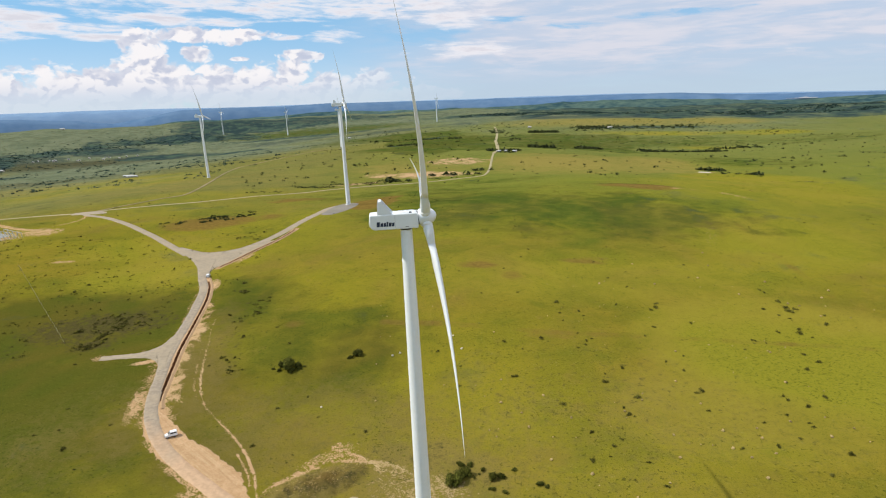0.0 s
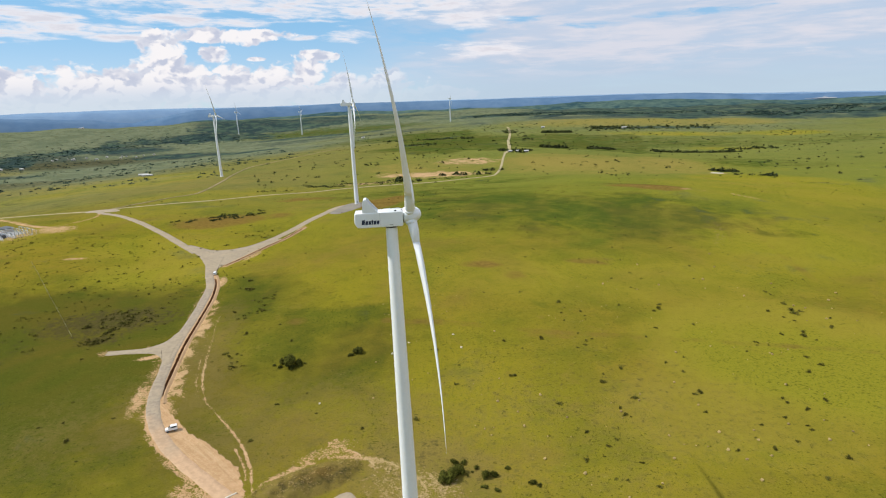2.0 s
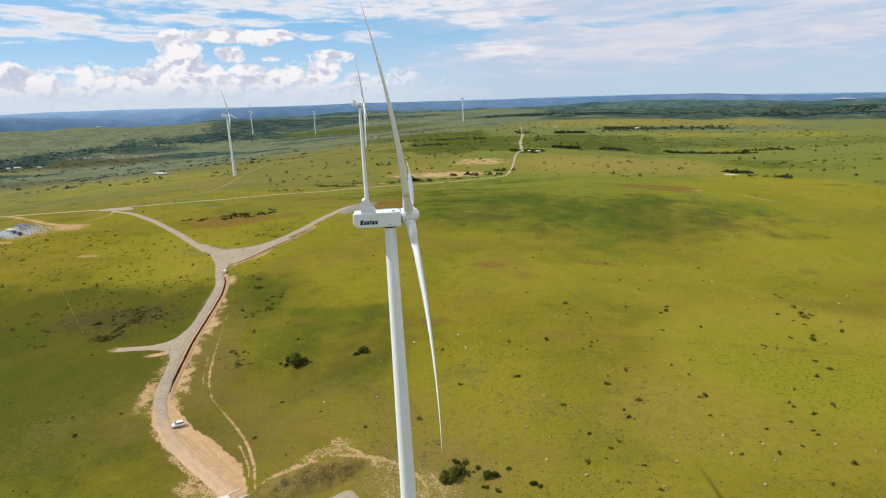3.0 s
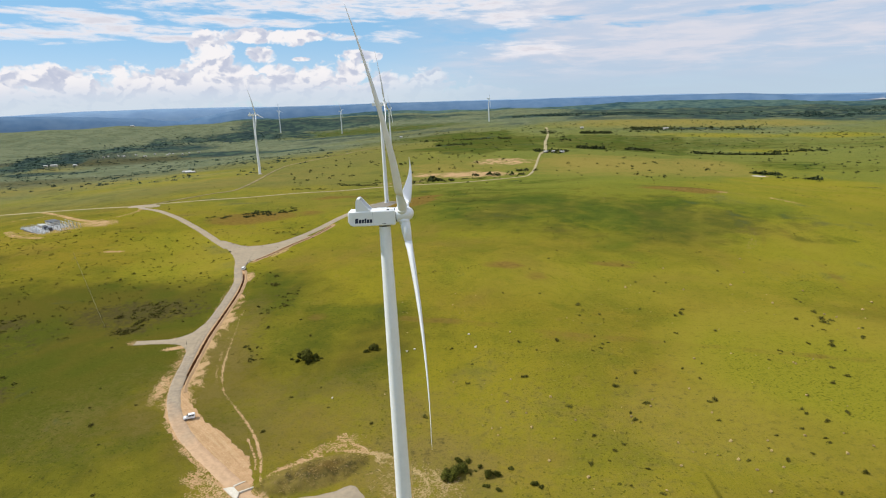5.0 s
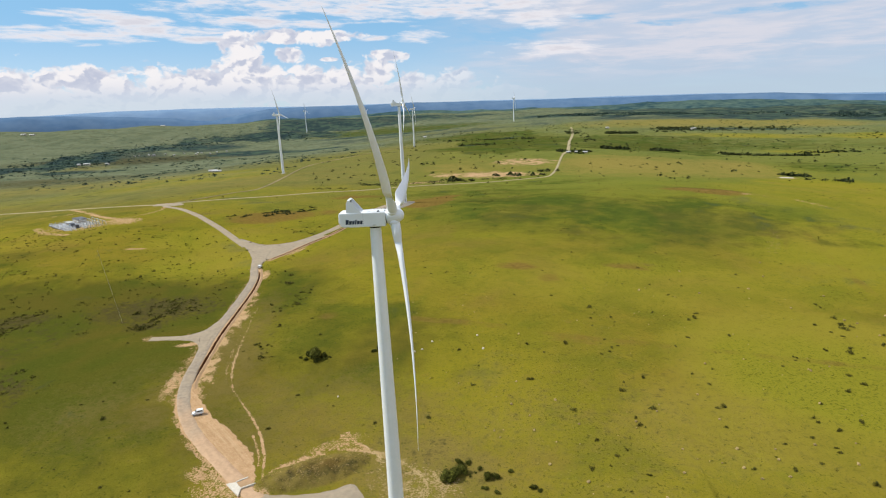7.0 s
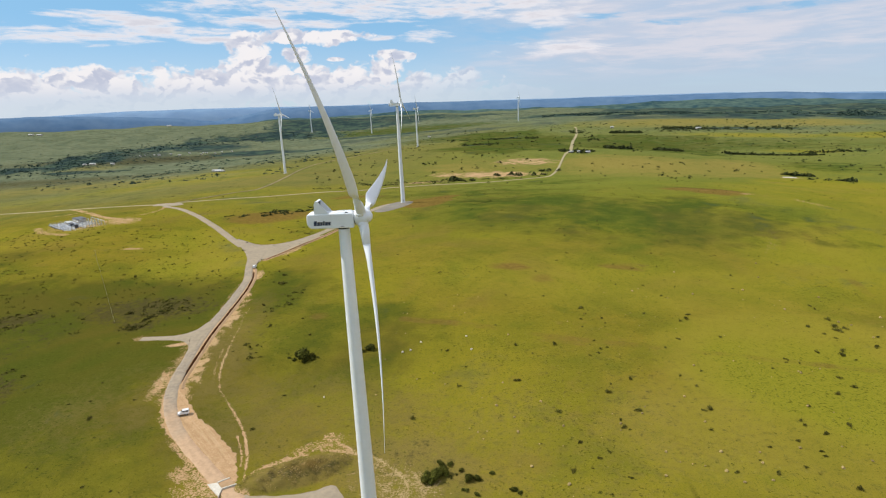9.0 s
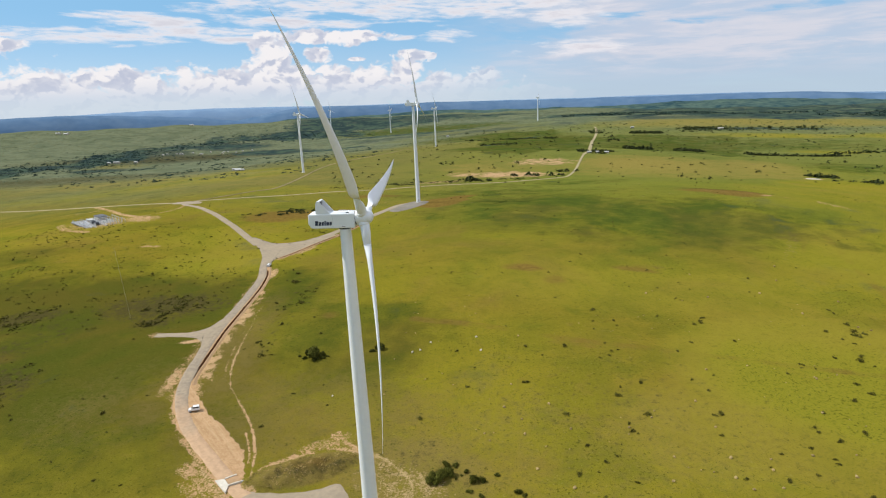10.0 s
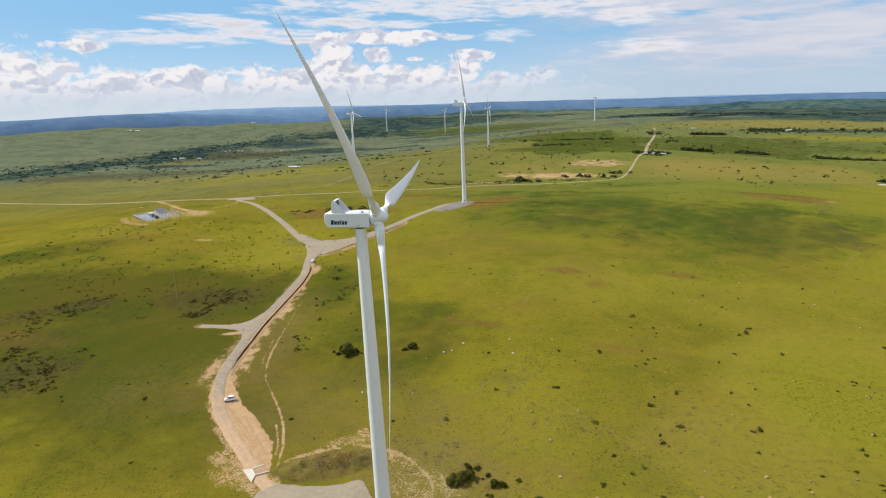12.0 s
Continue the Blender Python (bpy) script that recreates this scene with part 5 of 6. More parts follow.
CREST_BUSHES = [(178.7, 290.3, 2.6), (180.3, 304, 1.7), (166.4, 293.4, 1.5), (180, 321.7, 1.4), (180.5, 317.8, 1.2), (109.2, 291.6, 1.8), (105.7, 288.7, 1.2), (170.4, 285, 1.1), (194.2, 285.5, 1.2), (89.5, 294.5, 1.1), (80.9, 333.8, 0.8), (96.4, 335.1, 0.9), (104, 321.9, 1), (19.9, 307.1, 0.9), (39.7, 308.6, 0.9), (49.5, 368.3, 1.1), (36.3, 346.5, 0.9), (84, 368.5, 0.7), (152.4, 363.6, 1.3), (146.8, 341.1, 0.9)]
WEST_BUSHES = [(-166.5, 246, 0.8), (-184.6, 281.8, 2.4), (-170.8, 274.7, 1.3), (-146.9, 276.8, 1.1), (-175.5, 355.3, 1.6), (-127.3, 352, 1.1), (-120.7, 343.6, 1.8), (-102.7, 312.4, 1.3), (-98.2, 295, 1.9), (-112.8, 294.2, 1.6), (-83.6, 276.1, 1), (-73.3, 258.1, 1.1), (-94.6, 236.3, 1.2), (-104.7, 241.1, 0.8), (-49.7, 200.4, 0.7), (-69.7, 184.4, 1.1), (-55.6, 175.3, 0.5), (-54.4, 179.3, 0.5), (-56.2, 214.3, 0.6), (-150.7, 147.9, 0.9), (-167.3, 174.7, 0.8), (-170.8, 177.5, 0.7), (-136.2, 154.6, 0.5), (-100, 146.9, 0.6), (-96.8, 146.8, 0.4), (-150.7, 192.3, 0.8), (-143.4, 195.4, 0.7), (-135.1, 184.3, 1.5), (-126.4, 198.3, 0.8), (-148.6, 209.6, 0.7), (-174.9, 205, 0.6), (-125, 172.9, 0.6)]
WEST_BUSHES_B = [(-110.5, 147.6, 0.9), (-216.1, 213.3, 0.6), (-344.6, 372.7, 1.3), (-342.5, 357, 1.5), (-218.5, 351.6, 1.5), (-220.6, 340.6, 1.6)]
for k, (bx, by, br, bt) in enumerate(NEAR_BUSHES):
    bush(bx, by, br, bt, k, "large dark green thorn bush in the pasture")
for k, (bx, by, br, bt) in enumerate(SMALL_BUSHES + MORE_BUSHES):
    low_bush(bx, by, br, bt * 1.2, k + 2)
for k, (bx, by, br) in enumerate(SLOPE_BUSHES + RISE_BUSHES + CREST_BUSHES + WEST_BUSHES + WEST_BUSHES_B):
    low_bush(bx, by, br * 1.1, br * (0.9 + 0.3 * (k % 3) / 2), k)


def grow(name, label, category, spots, mat, size_lo, size_hi, tall, seed, blades=11, leaf=1.0):
    """One spread of countless clumps, each of a few leaf patches."""
    rng = random.Random(seed)
    verts, faces = [], []
    zs = land(np.array([s[0] for s in spots]), np.array([s[1] for s in spots]))
    for (x, y, *lift), z in zip(spots, zs):
        z += lift[0] if lift else 0.0
        s = rng.uniform(size_lo, size_hi) * (0.6 + 0.8 * rng.random() ** 3)
        for _ in range(blades):
            a, d = rng.uniform(0, 6.28), s * rng.random() ** 0.6
            up = s * tall * rng.uniform(0.1, 1.0) * (1.1 - 0.6 * d / s)
            c = Vector((x + d * math.cos(a), y + d * math.sin(a), z + up))
            n = Vector((rng.uniform(-1, 1), rng.uniform(-1, 1), rng.uniform(0.1, 1.2))).normalized()
            u = n.orthogonal().normalized() * s * leaf * rng.uniform(0.25, 0.5)
            w = n.cross(u) * rng.uniform(0.6, 1.0)
            k = len(verts)
            verts += [c + u, c + w, c - u, c - w]
            faces.append((k, k + 1, k + 2, k + 3))
    return tagged(new(name, mesh_of(name, verts, faces, mat)), label, category, kind="stuff")


def scatter(seed, count, x0, x1, y0, y1, keep):
    rng = random.Random(seed)
    out = []
    while len(out) < count:
        x, y = rng.uniform(x0, x1), rng.uniform(y0, y1)
        if keep(x, y, rng):
            out.append((x, y))
    return out


def clear(x, y):
    """Whether a place lies off the roads and pads."""
    px, py = np.array([x]), np.array([y])
    for line, gap in ((MAIN_ROAD, 7), (SPUR_ROAD, 4), (WEST_ROAD, 6), (PAD_ROAD, 6)):
        if abs(x - line[len(line) // 2][0]) < 160 and away(px, py, line, 12)[0] < gap:
            return False
    return not (-66 < x < 2 and y < 160) and not (-112 < x < -60 and abs(y - 180 + (x + 85) * 1.3) < 16)


def patchy(x, y, scale, low):
    return noise.noise(Vector((x / scale, y / scale, 7.7))) > low


# the tan ones are termite mounds, built from a rough stone shape
NEAR_MOUNDS = [(26.3, 196), (43.5, 191.2), (27.6, 187.5), (32.2, 169.5), (43.5, 161.4), (72, 200.6), (63.4, 193.7), (36, 206.2), (19.5, 203.1), (21.2, 218.8), (75.6, 178.6), (73.1, 166.7), (93, 180.2), (105.3, 181.2), (104.1, 175.6), (119.1, 185.1), (133.3, 213.3), (127.8, 175.8), (138.8, 180.9), (95.5, 165.4), (91.8, 170.4), (95.3, 155.4), (92.7, 197.3), (89.8, 213.8), (100, 240.3), (142.2, 241.1), (65.6, 155.2), (104.1, 167.1)]
FAR_MOUNDS = [(88.8, 325.7), (121.5, 327.8), (151.8, 340.2), (168.2, 363.2), (190.1, 335.5), (164.5, 314.7), (219.4, 321.7), (189, 298.6), (184.6, 301.7), (191.9, 284.6), (208.4, 310.5), (119.5, 362.4), (175.7, 388.9), (22.2, 260.2)]
WHITE_BOULDERS = [(2.9, 257.6), (6.3, 245.4), (-49.5, 206.6), (-17.5, 251.3), (-21.1, 244.1), (-24.3, 242.2)]
TERMITE_MOUNDS = scatter(31, 90, -40, 230, 148, 330, lambda x, y, r: patchy(x, y, 45, -0.1))
near_tufts = [(x + 0.5 + (k % 3) * 0.25, y + 0.2 * (k % 4 - 1)) for k, (x, y) in enumerate(TERMITE_MOUNDS) if k % 3] * 2
near_tufts += scatter(11, 1050, -230, 230, 140, 330, lambda x, y, r: patchy(x, y, 26, 0.02 if r.random() < 0.75 else -1) and clear(x, y))
grow("shrubs", "low dark shrubs dotted over the pasture", "shrubs", near_tufts, SHRUB, 0.18, 0.55, 1.0, 5, 18, 0.5)
tussocks = scatter(44, 2300, -130, 230, 142, 300, lambda x, y, r: patchy(x + 90, y, 13, 0.22) and patchy(x, y + 70, 60, -0.1) and clear(x, y))
grow("grass_tussocks", "patches of darker green grass tussocks", "grass", tussocks, TUFT, 0.20, 0.50, 0.8, 45, 14, 0.5)
SCRUB_SPOTS = ((-249, 249, 15, 9, 12, 120), (-249, 269, 5, 5, 12, 30), (-241, 276, 5, 5, 12, 22), (-252, 260, 7, 5, 12, 30), (-236, 260, 3, 4, 12, 16), (-248, 234, 8, 6, 11, 34), (-247, 223, 9, 9, 11, 34), (-231, 208, 6, 3, 11, 34), (-225, 200, 6, 5, 11, 30))
SCRUB_SPOTS += ((-205, 201, 17, 13, 12, 100), (-199, 186, 13, 11, 12, 130), (-185, 182, 5, 4, 13, 30), (-197, 255, 3, 3, 11, 10), (-171, 264, 6, 4, 11, 60), (-169, 274, 3, 5, 9, 26))
SCRUB_SPOTS += ((-173, 290, 8, 13, 9, 120), (-164, 293, 7, 10, 8, 60), (-103, 300, 5, 22, -8, 46), (-93, 237, 6, 4, 10, 22))
left_scrub = []
for k, (cx, cy, rx, ry, turn, count) in enumerate(SCRUB_SPOTS):
    left_scrub += scatter(300 + k, count, cx - 24, cx + 24, cy - 24, cy + 24, lambda x, y, r: blot(np.float64(x), np.float64(y), cx, cy, 1.35 * rx, 1.35 * ry, turn) > 0.8 * r.random() and (patchy(x, y, 5, -0.1) or r.random() < 0.15))
slope_scrub = scatter(12, 900, -420, -128, 255, 470, lambda x, y, r: patchy(x, y + 40, 24, -0.02 if r.random() < 0.7 else -1) and y > 195 - 0.25 * x and clear(x, y))
grow("scrub", "dense dark scrub on the slope", "scrub", left_scrub, SHRUB, 0.40, 1.2, 0.75, 6, 16, 0.7)
grow("slope_shrubs", "small dark shrubs dotted over the western slope", "shrubs", slope_scrub, SHRUB, 0.55, 1.3, 0.8, 61, 14, 0.7)
bank_tufts = scatter(62, 800, -66, -24, 148, 178, lambda x, y, r: blot(np.float64(x), np.float64(y), -45, 162.2, 20, 7.6, 29) > 0.4 * r.random() ** 2 and patchy(x, y, 3.0, -0.25))
grow("bank_grass", "dry brown grass and weeds on the bank", "grass", [(x, y, 2.5 * math.sqrt(float(blot(np.float64(x), np.float64(y), -45, 162.2, 19, 6.6, 29)))) for x, y in bank_tufts], DRY_TUFT, 0.22, 0.60, 0.8, 63, 9, 0.6)
mid_tufts = scatter(13, 1300, -420, 480, 330, 760, lambda x, y, r: patchy(x, y, 55, 0.05 if r.random() < 0.8 else -1) and clear(x, y))
grow("mid_shrubs", "scattered dark shrubs on the farther slopes", "shrubs", mid_tufts, SHRUB, 0.4, 1.1, 0.8, 7, 14, 0.7)
hedge = scatter(14, 250, -255, -160, 485, 570, lambda x, y, r: blot(np.float64(x), np.float64(y), -205, 528, 52, 17, 36) > r.random() and patchy(x, y, 8, 0.05))
hedge += scatter(15, 260, -200, 20, 750, 860, lambda x, y, r: abs(y - 768 - (x + 190) * 0.33 - 8) < 7 + 8 * r.random() and patchy(x, y, 14, 0.0))
for cx, cy, rx, ry, count, seed in ((-160, 766, 24, 9, 90, 71), (-214, 718, 22, 7, 30, 72), (-96, 790, 30, 6, 24, 73)):
    hedge += scatter(seed, count, cx - rx, cx + rx, cy - ry, cy + ry, lambda x, y, r: patchy(x, y, 7, -0.2))
grow("thicket", "dark thicket beside the country road", "thicket", hedge, FAR_LEAF, 0.7, 1.9, 0.85, 8, 14, 0.8)
plain_trees = scatter(16, 1250, -300, 1000, 780, 2250, lambda x, y, r: patchy(x, y, 120, 0.0 if r.random() < 0.7 else -1) and abs(x - 80) > 20)
grow("plain_trees", "scattered dark thorn trees on the yellow plain", "trees", plain_trees, FAR_LEAF, 1.5, 3.7, 0.95, 9, 18, 0.75)
band = [(-1330, 1050), (-1318, 1216), (-1330, 1330), (-1300, 1440), (-1290, 1560), (-1400, 1869), (-1378, 2092), (-1339, 2269), (-1280, 2426), (-1090, 2554), (-800, 2600)]
rng = random.Random(17)
line = curve(band, 8.0)
valley = []
for k in range(2200):
    p = line[rng.randrange(len(line))]
    valley.append((p[0] + rng.gauss(0, 75), p[1] + rng.gauss(0, 80)))
valley += scatter(17, 900, -1500, -350, 950, 1900, lambda x, y, r: patchy(x, y, 90, 0.05))
grow("valley_trees", "dark woodland along the valley", "trees", valley, HAZED_HILL_LEAF, 2.0, 5.5, 0.6, 10, 14, 0.7)
wooded = scatter(18, 2200, 100, 2300, 2350, 3200, lambda x, y, r: blot(np.float64(x), np.float64(y), 500, 2750, 700, 140, -4) + blot(np.float64(x), np.float64(y), 1500, 2500, 500, 300, 10) > r.random() * 0.7 and patchy(x, y, 110, -0.1))
grow("hill_woods", "dark green bush over the far slopes", "trees", wooded, HAZED_HILL_LEAF, 3.0, 8.0, 0.6, 11, 12, 0.75)
groves = []
for gx, gy, rx, ry, count, seed in ((318, 1831, 44, 22, 260, 1), (313, 1262, 26, 12, 130, 2), (212, 1240, 26, 14, 120, 3), (412, 893, 13, 9, 26, 4), (398, 905, 10, 4, 9, 5), (505, 1240, 92, 4, 110, 6), (640, 1300, 60, 14, 50, 7), (-80, 1430, 50, 12, 40, 21), (20, 868, 40, 8, 16, 22)) + ((-62, 822, 24, 6, 16, 23), (66, 915, 14, 7, 10, 24), (180, 1880, 18, 60, 40, 8), (124, 1150, 34, 8, 60, 9), (118, 1122, 20, 2, 9, 19), (440, 838, 18, 5, 9, 13),
                                    (620, 1905, 200, 60, 210, 10), (500, 1935, 60, 40, 140, 25), (200, 1660, 12, 90, 20, 11), (-60, 1690, 130, 22, 70, 12)):
    groves += scatter(100 + seed, count, gx - rx, gx + rx, gy - ry, gy + ry, lambda x, y, r: True)
grow("groves", "dark groves and hedgerows round the farms", "trees", groves, FAR_LEAF, 2.6, 5.8, 1.0, 12, 18, 0.8)


def stone_mesh(seed):
    rng = random.Random(seed)
    bm = bmesh.new()
    bmesh.ops.create_icosphere(bm, subdivisions=2, radius=1.0)
    for v in bm.verts:
        v.co *= 0.75 + 0.5 * noise.noise(v.co * 1.3 + Vector((seed, 0, 0))) + rng.uniform(-0.05, 0.05)
        v.co.z *= 0.85
    return bm


STONES = [once("boulder_%d" % s, lambda: stone_mesh(s), MOUND_EARTH) for s in range(4)]
PALE_STONES = [once("pale_boulder_%d" % s, lambda: stone_mesh(s + 9), PALE_ROCK) for s in range(2)]
for k, (x, y) in enumerate(NEAR_MOUNDS + FAR_MOUNDS + WHITE_BOULDERS + TERMITE_MOUNDS):
    known = len(NEAR_MOUNDS + FAR_MOUNDS + WHITE_BOULDERS)
    pale = known - len(WHITE_BOULDERS) <= k < known
    r = (0.55 + 0.25 * ((k * 29) % 13 / 13) if k < known else 0.26 + 0.26 * ((k * 37) % 17 / 17) ** 2) + (0.15 if y > 285 and k < known else 0)
    ob = new("boulder", PALE_STONES[k % 2] if pale else STONES[k % 4])
    ob.matrix_basis = pose(x, y, level(x, y) + r * 0.25, 0, 0, k * 47) @ Matrix.Diagonal((r, r * 0.9, r, 1))
    tagged(ob, "pale bare boulder lying in the grass" if pale else "tan termite mound in the grass", "boulder", "boulders in the pasture")


# ---- vehicles ----
def vehicle(x, y, heading, length, tall, label, name):
    """A light vehicle, nose along +x, on its wheels."""
    ob = thing(name, pose(x, y, level(x, y) + 0.22, 0, 0, heading), label, "van" if tall > 1.7 else "car")
    half, w = length / 2, 0.9
    bm = bmesh.new()
    side = [(-half, 0.42), (-half, 1.05), (-half + 0.08, tall - 0.15), (-half + 0.3, tall), (half - 1.9, tall), (half - 1.05, 1.08), (half - 0.12, 0.92), (half, 0.62), (half - 0.02, 0.36), (-half + 0.05, 0.34)]
    a = [bm.verts.new((px, -w * (0.88 if pz > 1.2 else 1), pz)) for px, pz in side]
    b = [bm.verts.new((px, w * (0.88 if pz > 1.2 else 1), pz)) for px, pz in side]
    bm.faces.new(a)
    bm.faces.new(b[::-1])
    for k in range(len(a)):
        j = (k + 1) % len(a)
        bm.faces.new((a[k], b[k], b[j], a[j]))
    bmesh.ops.recalc_face_normals(bm, faces=bm.faces)
    bmesh.ops.bevel(bm, geom=list(bm.edges), offset=0.06, segments=2, affect="EDGES")
    body = part("body", bm, CAR_WHITE, ob)
    for s in (-1, 1):
        for px0, px1 in ((-half + 0.25, -half + 1.15), (-half + 1.25, -half + 2.2), (-half + 2.3, half - 1.75)):
            bm = bmesh.new()
            box(bm, (px0 + px1) / 2, s * 0.845, (1.12 + tall) / 2 - 0.04, px1 - px0, 0.05, tall - 1.36, 0.01)
            part("side_window", bm, CAR_GLASS, body, "dark tinted side window")
        bm = bmesh.new()
        box(bm, half - 0.06, s * 0.62, 0.74, 0.10, 0.34, 0.16, 0.03)
        part("headlight", bm, METAL, body, "clear headlight")
        bm = bmesh.new()
        box(bm, -half + 0.01, s * 0.72, 0.85, 0.06, 0.16, 0.32, 0.02)
        part("tail_light", bm, RED_SOIL, body, "red tail light")
        for px in (-half + 0.85, half - 0.85):
            bm = bmesh.new()
            lathe(bm, [(0, -0.1), (0.27, -0.1), (0.33, -0.07), (0.33, 0.07), (0.27, 0.1), (0, 0.1)], 20, pose(px, s * 0.82, 0.11, 90, 0, 0))
            wheel = part("wheel", bm, TYRE, ob, "black tyre on a steel rim")
            bm = bmesh.new()
            lathe(bm, [(0, -0.115), (0.18, -0.115), (0.2, -0.09), (0.2, 0.09), (0.18, 0.115), (0, 0.115)], 16, pose(px, s * 0.82, 0.11, 90, 0, 0))
            part("rim", bm, METAL, wheel)
    slope = math.degrees(math.atan2(tall - 1.08, 0.85))
    bm = bmesh.new()
    box(bm, 0, 0, 0, 0.05, 1.45, 0.92, 0.01)
    part("windscreen", bm, CAR_GLASS, body, "dark sloping windscreen", pose(half - 1.46, 0, (tall + 1.08) / 2 + 0.01, 0, slope - 90, 0))
    bm = bmesh.new()
    box(bm, -half + 0.02, 0, (1.1 + tall) / 2 - 0.06, 0.06, 1.35, tall - 1.4, 0.01)
    part("rear_window", bm, CAR_GLASS, body, "dark rear window")
    bm = bmesh.new()
    box(bm, half + 0.01, 0, 0.46, 0.14, 1.66, 0.2, 0.04)
    part("bumper", bm, TYRE, body, "dark plastic bumper")
    return ob


vehicle(-100.5, 190.8, 205, 4.2, 1.9, "white minibus parked on the bare earth beside the road", "minibus")
vehicle(-149.0, 362.0, 100, 4.9, 1.75, "white pickup with a canopy parked at the road edge", "pickup")


# ---- concrete drift where the road crosses the ditch ----
def slab(outline, top, deep):
    """A flat concrete slab with worn edges: an outline at its top, and its depth."""
    bm = bmesh.new()
    hi = [bm.verts.new((x, y, top)) for x, y in outline]
    lo = [bm.verts.new((x, y, top - deep)) for x, y in outline]
    bm.faces.new(hi)
    bm.faces.new(lo[::-1])
    for k in range(len(hi)):
        j = (k + 1) % len(hi)
        bm.faces.new((hi[k], lo[k], lo[j], hi[j]))
    bmesh.ops.recalc_face_normals(bm, faces=bm.faces)
    bmesh.ops.bevel(bm, geom=[e for e in bm.edges if e.verts[0].co.z > top - 0.01 and e.verts[1].co.z > top - 0.01], offset=0.05, segments=2, affect="EDGES")
    return bm


def drift():
    ob = thing("culvert", pose(-66.75, 153.8, level(-66.75, 153.8) + 0.2, 0, 0, 35), "pale concrete road culvert with a flared apron", "culvert")
    part("apron", slab([(-0.45, 2.0), (-3.5, 2.8), (-2.6, -0.6), (-1.15, -5.4), (0.45, -2.0), (-0.1, 0.0)], 0.22, 0.6), CONCRETE, ob, "pale flared concrete apron")
    part("kerb", slab([(-0.6, 1.75), (3.4, 2.35), (3.4, 2.8), (-0.45, 2.35)], 0.34, 0.8), CONCRETE, ob)
    part("kerb", slab([(0.3, -2.3), (4.9, -2.2), (4.9, -1.75), (0.45, -1.75)], 0.34, 0.8), CONCRETE, ob)
    part("deck", slab([(-0.4, 1.72), (0.35, -1.72), (4.6, -1.72), (3.3, 2.3)], 0.16, 0.5), SOIL, ob, "sandy deck of the culvert")


drift()


# ---- substation ----
def substation():
    z = level(-372, 480)
    ob = thing("substation", pose(-374, 480, z, 0, 0, -34) @ Matrix.Diagonal((0.86, 0.84, 0.72, 1)), "fenced electrical substation on grey crushed stone", "substation")
    part("yard", box(bmesh.new(), 0, 0, 0.1, 62, 34, 1.2, 0.1), STONE, ob, "grey crushed stone yard")
    for x, y, sx, sy, tall, mat, roof in ((-21, 11, 16, 9, 4.2, WALL, DARK), (-12, -2, 10, 5, 3.2, WALL, ROOF)):
        room = part("control_room", box(bmesh.new(), x, y, 0.5 + tall / 2, sx, sy, tall, 0.05), mat, ob, "pale walled control room")
        bm = bmesh.new()
        box(bm, x, y, 0.5 + tall + 0.25, sx + 0.9, sy + 0.9, 0.5, 0.1)
        part("roof", bm, roof, room)
        for k in (-1, 0, 1):
            part("window", box(bmesh.new(), x + k * sx * 0.28, y - sy / 2 - 0.02, 2.3, 1.4, 0.1, 1.1, 0.02), CAR_GLASS, room)
    for k in range(2):
        tank = part("transformer", box(bmesh.new(), 2 + 12 * k, -4, 2.6, 5.5, 3.4, 4.0, 0.15), DARK, ob, "grey transformer tank")
        for s in range(5):
            part("radiator", box(bmesh.new(), 0.2 + 12 * k + s * 0.95, -6.2, 2.4, 0.3, 1.0, 2.8, 0.05), METAL, tank)
    frame_mesh = bmesh.new()
    for s in (-1, 1):
        rod(frame_mesh, (s * 4.5, 0, 0.4), (s * 4.5, 0, 6.4), 0.20, 6)
    rod(frame_mesh, (-4.7, 0, 6.2), (4.7, 0, 6.2), 0.20, 6)
    me = bpy.data.meshes.new("gantry")
    frame_mesh.to_mesh(me)
    frame_mesh.free()
    me.materials.append(METAL)
    for k in range(16):
        part("gantry", me, parent=ob, label="steel busbar gantry", m=pose(-4 + (k % 4) * 10.0, 1 + (k // 4) * 6.0, 0))
    post = once("insulator_post", lambda: lathe(bmesh.new(), [(0, 0.4), (0.42, 0.4), (0.42, 3.0), (0.25, 3.1), (0.5, 3.4), (0.25, 3.7), (0.5, 4.0), (0.25, 4.3), (0, 4.4)], 8), WHITE)
    for k in range(30):
        part("insulator_post", post, parent=ob, m=pose(-6 + (k % 10) * 4.0, -14 + (k // 10) * 4.0 + (6 if k > 19 else 0), 0))
    picket = once("fence_post", lambda: rod(bmesh.new(), (0, 0, 0.3), (0, 0, 3.0), 0.09, 6), METAL)
    for k in range(64):
        u = k / 64 * 4
        x, y = ((-30 + 60 * (u % 1), -16), (30, -16 + 32 * (u % 1)), (30 - 60 * (u % 1), 16), (-30, 16 - 32 * (u % 1)))[int(u)]
        part("fence_post", picket, parent=ob, m=pose(x, y, 0))
    for a, b in (((-30, -16), (30, -16)), ((30, -16), (30, 16)), ((30, 16), (-30, 16)), ((-30, 16), (-30, -16))):
        bm = bmesh.new()
        for z in (1.0, 1.8, 2.6):
            rod(bm, (*a, z), (*b, z), 0.05, 4)
        part("fence_rail", bm, METAL, ob)


substation()


